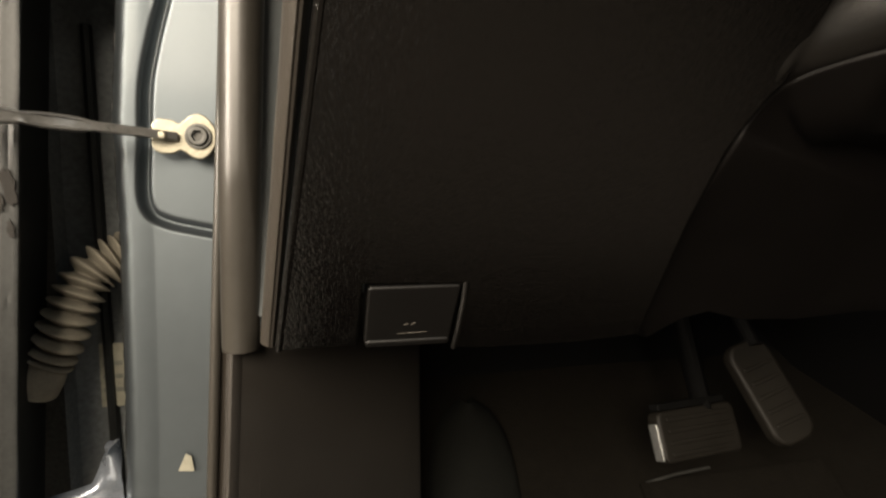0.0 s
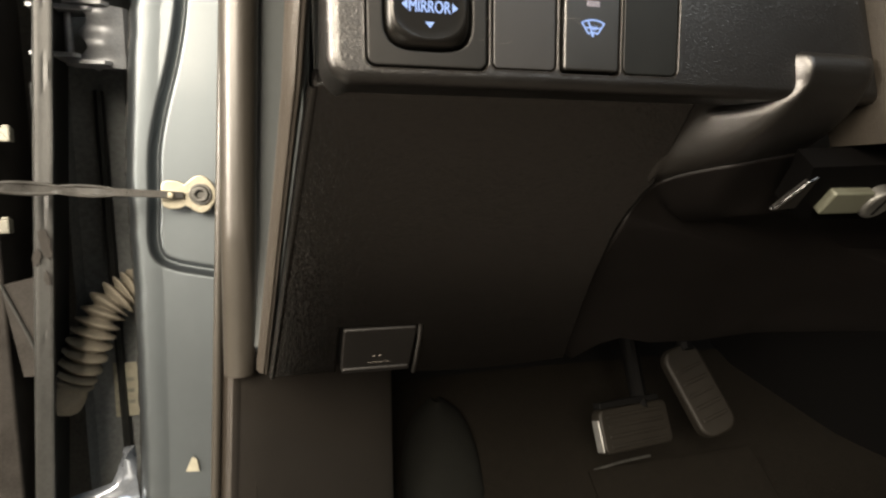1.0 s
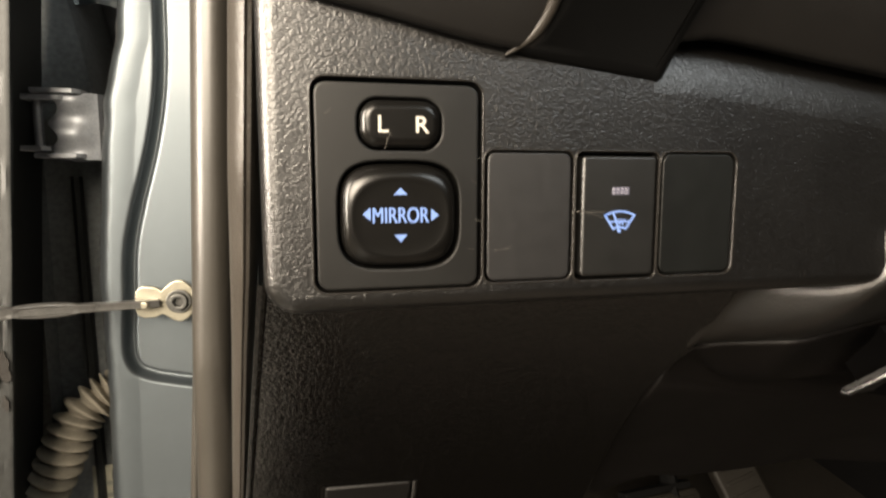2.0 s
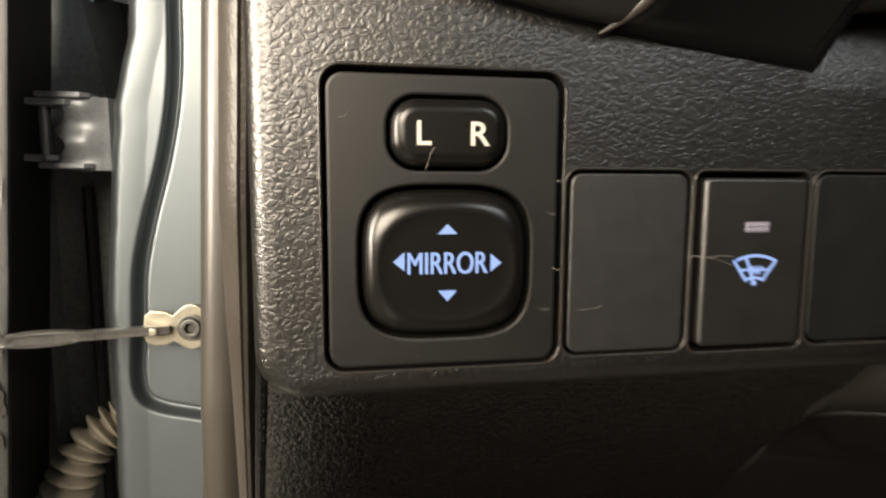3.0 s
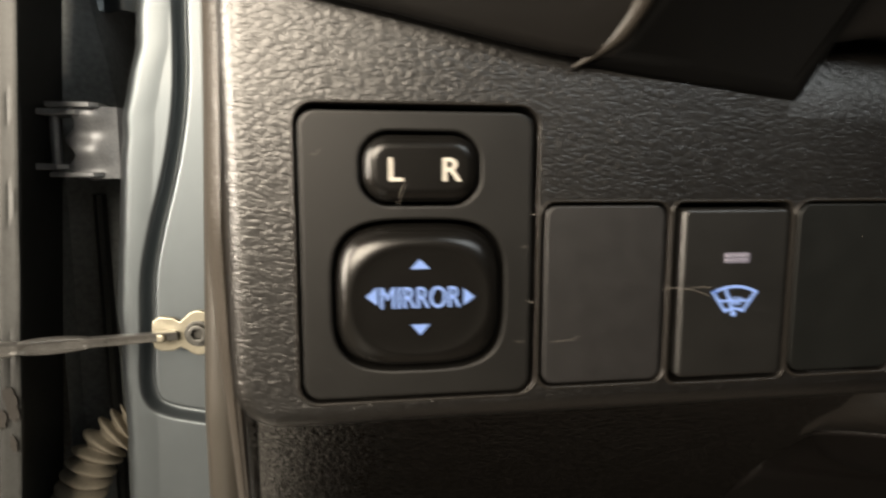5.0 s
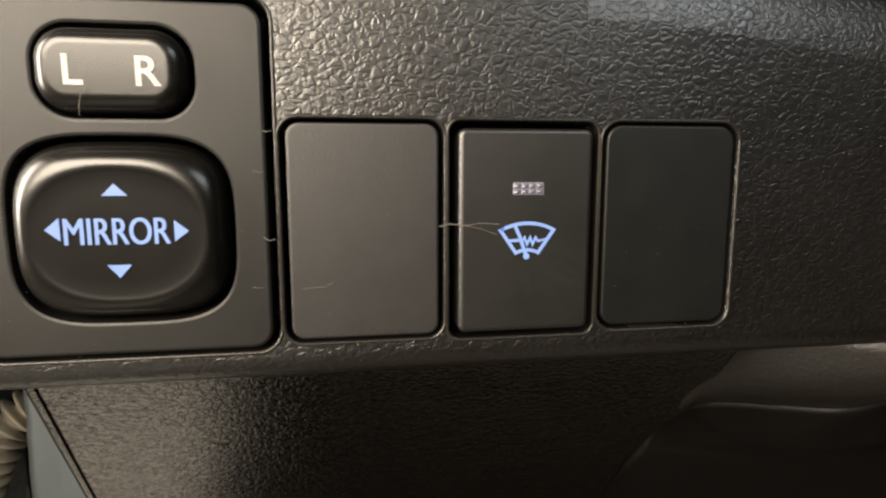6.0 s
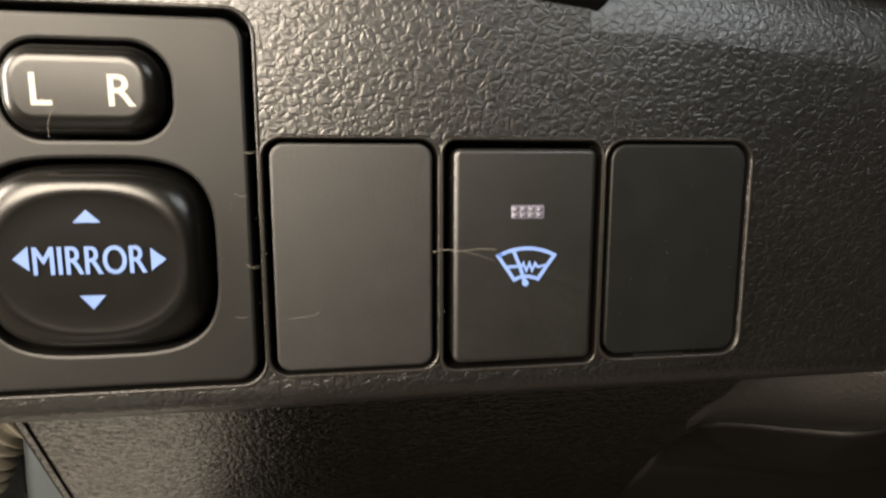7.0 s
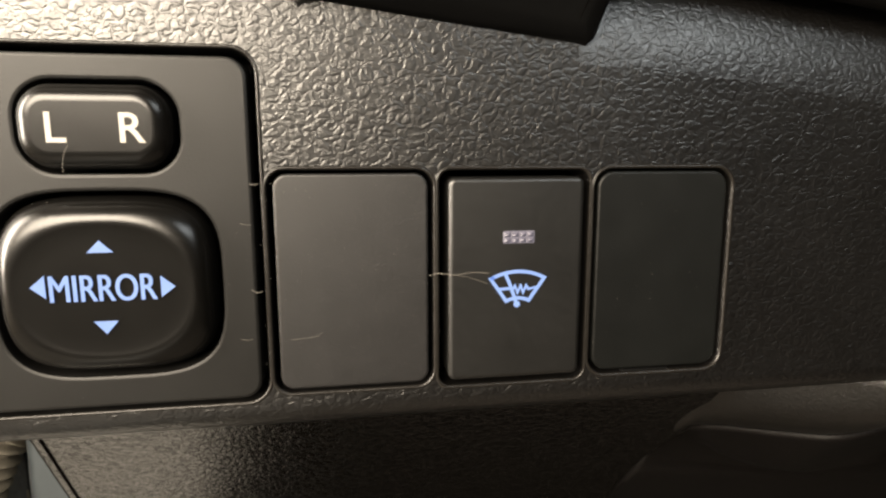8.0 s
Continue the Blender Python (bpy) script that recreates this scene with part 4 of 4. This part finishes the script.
part("skirt", stack(bmesh.new(), [(inset(rrect(0.1160, 0.8318, 0.1386, 0.8652, 0.0026), 0.00015), -0.006), (inset(rrect(0.1160, 0.8318, 0.1386, 0.8652, 0.0026), 0.00015), -0.0011)], FACE, cap_top=False), BLACK, blank2, "dull black side walls")
part("release_notch", button(rrect(0.1214, 0.8307, 0.1302, 0.8316, 0.0003, 3), -0.004, -0.0003, 0.0002, FACE, 2), BLACK, blank2)

deicer = thing("deicer_switch", (0.1023, 0.1235, 0.832), "black push switch with windscreen de-icer symbol and lamp", "switch")
cap = part("cap", button(rrect(0.0914, 0.8320, 0.1132, 0.8644, 0.0012), -0.006, 0.0011, 0.0007, FACE, 5), BUTTON_SW, deicer)
part("indicator", solid_print(rrect(0.1000, 0.8541, 0.1051, 0.8561, 0.0002, 2), FACE, 0.0011, 0.00005), LENS, cap, "pale indicator lens")
for i in range(4):
    for j in range(2):
        u, v = 0.1001 + 0.00123 * i, 0.8542 + 0.0009 * j
        sq = [(u, v), (u + 0.00115, v), (u + 0.00115, v + 0.00085), (u, v + 0.00085)]
        part("facet", stack(bmesh.new(), [(sq, 0.00115), ([(u + 0.0005, v + 0.0004), (u + 0.00065, v + 0.0004), (u + 0.00065, v + 0.00045), (u + 0.0005, v + 0.00045)], 0.0016)], FACE), LENS, cap)
# windscreen outline with a wiper and a zigzag
CX, OUT, W = 0.10250, 0.0011, 0.00055
fan = [(CX + 0.0093 * math.sin(a), 0.8402 + 0.0094 * math.cos(a)) for a in np.linspace(-0.49, 0.49, 15)]
low = [(CX + 0.0040 * math.sin(a), 0.8413 + 0.0040 * math.cos(a)) for a in np.linspace(0.48, -0.48, 9)]
zigzag = [(0.1017, 0.8467), (0.10205, 0.8473), (0.1025, 0.8462), (0.1030, 0.8473), (0.1034, 0.8462), (0.1039, 0.8473), (0.1043, 0.8467), (0.1056, 0.8470)]
symbol = [stroke(fan + low + [fan[0], fan[1]], W, FACE, OUT), stroke([(0.1004, 0.8494), (0.1013, 0.8474), (0.1020, 0.8454), (0.1024, 0.8443)], W, FACE, OUT, 0.0001),
          stroke([(0.0994, 0.8468), (0.1015, 0.8469)], W * 0.85, FACE, OUT, 0.00012), stroke(zigzag, W * 0.62, FACE, OUT, 0.00014),
          solid_print([(0.1024 + 0.00052 * math.cos(a), 0.8443 + 0.00052 * math.sin(a)) for a in np.linspace(0, math.tau, 12, endpoint=False)], FACE, OUT, 0.00016)]
part("symbol", merge(*symbol), BLUE, cap, "backlit pale blue windscreen symbol")

# ---- lower knee panel with the bonnet release ----
knee = thing("knee_panel", (0.08, 0.2, 0.75), "dark brown plastic lower dash panel sloping away to the footwell", "dashboard panel", kind="structure")
outline = [(0.168, 0.01), (0.0075, 0.012), (0.0062, 0.01), (0.0056, 0.006), (-0.0157, -0.1775), (-0.0149, -0.179), (0.0208, -0.1778), (0.0215, -0.1355), (0.0673, -0.1376), (0.0685, -0.1836), (0.08, -0.1852), (0.134, -0.1855), (0.168, -0.1815), (0.1625, -0.1265), (0.1604, -0.1017), (0.1598, -0.0667), (0.1620, -0.0530), (0.1650, -0.0430), (0.1680, -0.0370)]
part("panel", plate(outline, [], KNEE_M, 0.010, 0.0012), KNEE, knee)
rows = []
for v in np.linspace(0.010, -0.1785, 40):
    u = 0.0052 + 0.1165 * v
    rows.append([KNEE_M @ Vector((u + d, v, w + 0.0004)) for d, w in ((0.0020, -0.001), (0.0010, 0.0002), (-0.0002, 0.0004), (-0.0012, -0.0002), (-0.0016, -0.0014), (-0.0014, -0.012))])
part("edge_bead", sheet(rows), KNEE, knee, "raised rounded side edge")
LEVER = KNEE_M @ Matrix.Translation((0.0005, 0.0023, 0)) @ Matrix.Diagonal((1, 0.927, 1, 1))
release = thing("bonnet_release", (0.044, 0.26, 0.69), "dark plastic bonnet release lever in the lower panel", "lever")
handle = part("handle", button(rrect(0.0230, -0.1930, 0.0645, -0.1512, 0.002), -0.012, 0.0002, 0.0012, LEVER, 4), MATT, release)
part("finger_lip", button(rrect(0.0236, -0.1948, 0.0642, -0.1900, 0.002), -0.010, 0.0014, 0.0012, LEVER, 4), MATT, release)
part("side_guard", tube([LEVER @ Vector(p) for p in ((0.0662, -0.1495, -0.001), (0.0664, -0.160, 0.0012), (0.0668, -0.185, 0.0022), (0.0672, -0.1985, 0.0008))], 0.0013, 10), GRAIN, release, "worn pale side edge")
part("symbol", merge(stroke([(0.0385, -0.1855), (0.0520, -0.1850)], 0.00025, LEVER, 0.0002), stroke([(0.0410, -0.1790), (0.0428, -0.1776)], 0.0005, LEVER, 0.0002),
                     stroke([(0.0445, -0.1788), (0.0460, -0.1772)], 0.0005, LEVER, 0.0002)), DUST, handle, "small worn white symbol")

# ---- end trim between dash and pillar ----
trim = thing("dash_end_trim", (0.0, 0.18, 0.8), "grained brown trim strip between dash end and door seal", "trim")
rows = []
for z in np.linspace(0.679, 1.02, 60):
    xr = float(np.interp(z, [0.68, 0.74, 0.80, 0.83, 0.86, 0.93, 1.02], [-0.0189, -0.0107, -0.0025, 0.0018, 0.0046, 0.0085, 0.014]))
    yr = float(np.interp(z, [0.68, 0.74, 0.80, 0.83, 0.86, 0.93, 1.02], [0.2817, 0.2339, 0.1860, 0.1630, 0.1490, 0.142, 0.140]))
    xl = float(np.interp(z, [0.68, 0.74, 0.80, 0.83, 0.86, 0.93, 1.02], [-0.0251, -0.0169, -0.0087, -0.0050, -0.0026, 0.0012, 0.007]))
    yl = float(np.interp(z, [0.68, 0.74, 0.80, 0.83, 0.86, 0.93, 1.02], [0.2948, 0.2470, 0.1991, 0.1750, 0.1600, 0.153, 0.150]))
    row = [(xr + 0.002, yr + 0.03, z), (xr + 0.001, yr + 0.004, z)]
    for f, d in ((0.0, 0.0), (0.06, -0.0008), (0.10, 0.0008), (0.16, 0.0008), (0.20, -0.0010), (0.38, -0.0022), (0.6, -0.0026), (0.8, -0.0020), (0.93, -0.0006), (1.0, 0.002)):
        row.append((xr + (xl - xr) * f - 0.0006 * (d < 0), yr + (yl - yr) * f + d, z))
    rows.append(row + [(xl + 0.002, yl + 0.012, z), (xl + 0.004, yl + 0.04, z)])
part("strip", sheet(rows), TRIM, trim, smooth=50)

# ---- steering column: neck, lower cover with its rim, ignition lock ----
column = thing("column_cover", (0.3, 0.2, 0.74), "dark brown plastic steering column lower cover with curved rim", "steering cover")
RIM = smooth_line([(0.180, 0.276, 0.672), (0.1685, 0.264, 0.6865), (0.1640, 0.238, 0.7205), (0.1615, 0.2200, 0.7400), (0.1609, 0.1935, 0.7675), (0.1640, 0.1882, 0.7782), (0.1680, 0.1810, 0.7880), (0.1740, 0.1706, 0.7939),
                   (0.1840, 0.1570, 0.7979), (0.1937, 0.1497, 0.8000), (0.2110, 0.1490, 0.8030), (0.2400, 0.1510, 0.8065), (0.28, 0.150, 0.810), (0.36, 0.146, 0.814), (0.50, 0.139, 0.820)], 6)
centre = Vector((0.50, 0.20, 0.69))
inward = []
for i, p in enumerate(RIM):
    way = RIM[min(i + 4, len(RIM) - 1)] - RIM[max(i - 4, 0)]
    inward.append(Vector((way.z, 0, -way.x)).normalized())
rows = [[p + Vector((0.001, 0.014, 0)) for p in RIM]]
for d in (0.0, 0.0003, 0.0007, 0.0012, 0.0019, 0.003, 0.005, 0.008, 0.012, 0.02, 0.035, 0.06, 0.1, 0.15):
    row = []
    for p, way in zip(RIM, inward):
        far = p + (centre - p) * min(0.97, d / max(0.06, (centre - p).length))
        f = min(1, max(0, (d - 0.006) / 0.07))
        q = (p + way * d).lerp(far, f * f * (3 - 2 * f))
        near = p.y + 0.95 * (p.z - q.z)
        q.y = near + (knee_y(max(q.z, 0.66)) - near) * min(1, d / 0.12) + 0.0017 * (1 - math.sin(min(1, d / 0.0016) * math.pi / 2))
        row.append(q)
    rows.append(row)
rows.append([centre + Vector((0, -0.01, 0))] * len(RIM))
bm = sheet(rows)
bmesh.ops.remove_doubles(bm, verts=bm.verts, dist=1e-6)
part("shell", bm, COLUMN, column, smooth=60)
# flank and neck in one: the lower panel swells out to the right, and higher up the swell narrows to a boss below the dash face
NECK_Y = ([0.780, 0.7985, 0.8030, 0.8075, 0.8130, 0.8190, 0.8250, 0.8310, 0.8360, 0.8396, 0.8424, 0.8438, 0.8442], [0.1720, 0.1500, 0.1440, 0.1385, 0.1325, 0.1270, 0.1225, 0.1195, 0.1183, 0.1185, 0.1200, 0.1230, 0.1300])


def neck_surface(x, z):
    left = float(np.interp(z, [0.796, 0.821, 0.831], [0.1575, 0.1700, 0.1868]))
    right = float(np.interp(z, [0.796, 0.831], [0.1850, 0.1985]))
    f = min(1, max(0, (x - left) / (right - left)))
    base = panel_y(min(x, 0.2), z) + 0.0003
    return base + (float(np.interp(z, *NECK_Y)) - base) * f * f * (3 - 2 * f)


rows = []
for x in [*np.linspace(0.148, 0.200, 44), *np.linspace(0.204, 0.228, 7), 0.2300, 0.2315]:
    p = Vector([float(np.interp(max(x, 0.1640), [q.x for q in RIM[24:]], [q[k] for q in RIM[24:]])) for k in range(3)])
    pull = p.y + 0.0022 - neck_surface(x, p.z)
    if x < 0.164:
        pull = max(0, pull)
    row = [(x, neck_surface(x, p.z) + pull + 0.0090, p.z - 0.004), (x, neck_surface(x, p.z) + pull + 0.0030, p.z - 0.0008)]
    for z in [*np.linspace(p.z, 0.8390, 26), 0.8410, 0.8424, 0.8433, 0.8438, 0.8441, 0.8442]:
        edge = 0.001 * max(0, x - 0.228) / 0.0035
        row.append((x, neck_surface(x, z) + edge + pull * math.exp(-(z - p.z) / 0.011), z))
    rows.append(row)
rows += [[(0.2325, y + 0.004, z) for x, y, z in rows[-1]], [(0.2335, y + 0.014, z) for x, y, z in rows[-1]]]
part("neck", sheet(rows), NECK, column, "flank swelling into a rounded neck below the dash face", smooth=60)
rows = []
for z in np.linspace(0.808, 0.93, 14):
    e = 0.2355 - (z - 0.84) * 0.30
    rows.append([(e + 0.001, 0.15, z), (e, 0.124, z), (e + 0.001, 0.119, z), (e + 0.004, 0.115, z), (e + 0.012, 0.111, z), (e + 0.035, 0.105, z), (e + 0.09, 0.10, z), (e + 0.25, 0.11, z)])
part("upper_shroud", sheet(rows), SHROUD_BROWN, column, smooth=60)

lock = thing("ignition_lock", (0.28, 0.16, 0.78), "recessed ignition lock with pale grey barrel and key slot", "lock")
LOCK = Matrix.Translation((0.0010, -0.0048, 0.0548)) @ Matrix.Scale(0.93, 4) @ SLOPE @ Matrix.Translation((0, 0, 0.0099))
# near-black raised plate drawn in place of the shaded recess
recess_shade = [(0.232, -0.0200), (0.2365, -0.0300), (0.2405, -0.0500), (0.256, -0.0560), (0.36, -0.0600), (0.36, -0.0150)]
part("recess_shade", stack(bmesh.new(), [(recess_shade, -0.014), (recess_shade, -0.0006)], LOCK), CONSOLE, lock)
flap = [(0.2277, -0.0475), (0.2348, -0.0288), (0.2390, -0.0270), (0.2405, -0.0460)]
part("flap_plate", stack(bmesh.new(), [(flap, -0.002), (inset(flap, 0.0004), 0.0004)], LOCK), NECK, lock)
part("flap", tube([LOCK @ Vector(p) for p in ((0.2275, -0.0475, -0.001), (0.2282, -0.0460, 0.0008), (0.2325, -0.0345, 0.0010), (0.2350, -0.0285, 0.0006), (0.2400, -0.0265, -0.001))], 0.0009, 10), KNEE, lock, "thin raised flap edge")
part("barrel", button(rrect(0.2540, -0.0480, 0.2800, -0.0335, 0.0015), -0.002, 0.0040, 0.001, LOCK, 3), LOCK_GREY, lock, "pale grey-green tongue")
ring_loop = [(0.2870 + 0.0085 * math.cos(a), -0.0410 + 0.0095 * math.sin(a)) for a in np.linspace(0, math.tau, 28, endpoint=False)]
part("cylinder", button(ring_loop, -0.002, 0.0060, 0.0018, LOCK, 4), DARK_STEEL, lock, "worn round lock cylinder")
part("key_slot", solid_print(rrect(0.2860, -0.0470, 0.2882, -0.0350, 0.0004, 2), LOCK, 0.0060), BLACK, lock)

# ---- lint and dust ----
def fibre(points, r=0.00004):
    f = part("lint_fibre", tube([FACE @ Vector(p) for p in smooth_line(points, 5)], r, 5), DUST)
    return tagged(f, "fine pale lint fibre clinging to the switches", "lint", "lint fibres")


fibre([(0.0884, 0.8492, 0.0003), (0.0900, 0.8496, 0.0008), (0.0925, 0.8494, 0.0014), (0.0950, 0.8497, 0.0013), (0.0978, 0.8495, 0.0012)])
fibre([(0.0925, 0.8494, 0.0014), (0.0950, 0.8488, 0.0013), (0.0976, 0.8478, 0.0012)], 0.000028)
fibre([(0.0672, 0.8398, 0.0001), (0.0690, 0.8400, 0.0002), (0.0708, 0.8402, 0.0002), (0.0718, 0.8408, 0.0003)], 0.000028)
fibre([(0.0384, 0.8655, 0.0022), (0.0388, 0.8668, 0.0030), (0.0391, 0.8680, 0.0031), (0.0398, 0.8692, 0.0033)])
fibre([(0.0240, 0.8740, 0.0005), (0.0250, 0.8742, 0.0006), (0.0256, 0.8750, 0.0008)], 0.000028)
fibre([(0.0606, 0.8580, 0.0006), (0.0616, 0.8577, 0.0007), (0.0622, 0.8578, 0.0006)], 0.000028)
fibre([(0.0598, 0.8405, 0.0006), (0.0608, 0.8403, 0.0007), (0.0616, 0.8404, 0.0006)], 0.000028)
fibre([(0.0618, 0.8480, 0.0006), (0.0626, 0.8476, 0.0008), (0.0634, 0.8477, 0.0006)], 0.00004)
fibre([(0.0622, 0.8637, 0.0006), (0.0630, 0.8636, 0.0008), (0.0636, 0.8638, 0.0006)], 0.00004)

rng = np.random.default_rng(4)
bm = bmesh.new()
for i in range(215):
    if i < 170:
        x, z, w = rng.uniform(0.022, 0.139), rng.uniform(0.8312, 0.8648), 0.0006
    elif i < 195:
        x, z, w = rng.uniform(0.022, 0.139), rng.choice([0.8306, 0.8310, 0.8828]) + rng.normal(0, 0.0002), 0.0002
    else:
        x, z, w = rng.choice([0.0214, 0.0633, 0.0892, 0.0903]), rng.uniform(0.832, 0.866), 0.0
    s = rng.uniform(0.000015, 0.000055)
    bmesh.ops.create_icosphere(bm, subdivisions=1, radius=s, matrix=Matrix.Translation(FACE @ Vector((x, z, w))) @ Matrix.Diagonal((1.5, 1, 0.8, 1)))
for i in range(320):
    x, z, s = rng.uniform(0.0658, 0.0880), rng.uniform(0.8325, 0.8645), rng.uniform(0.000012, 0.000034)
    bmesh.ops.create_icosphere(bm, subdivisions=1, radius=s, matrix=Matrix.Translation(FACE @ Vector((x, z, 0.0))) @ Matrix.Diagonal((1.4, 1, 0.8, 1)))
tagged(part("dust_specks", bm, DUST), "tiny pale dust specks on the switches and dash", "dust", kind="stuff")
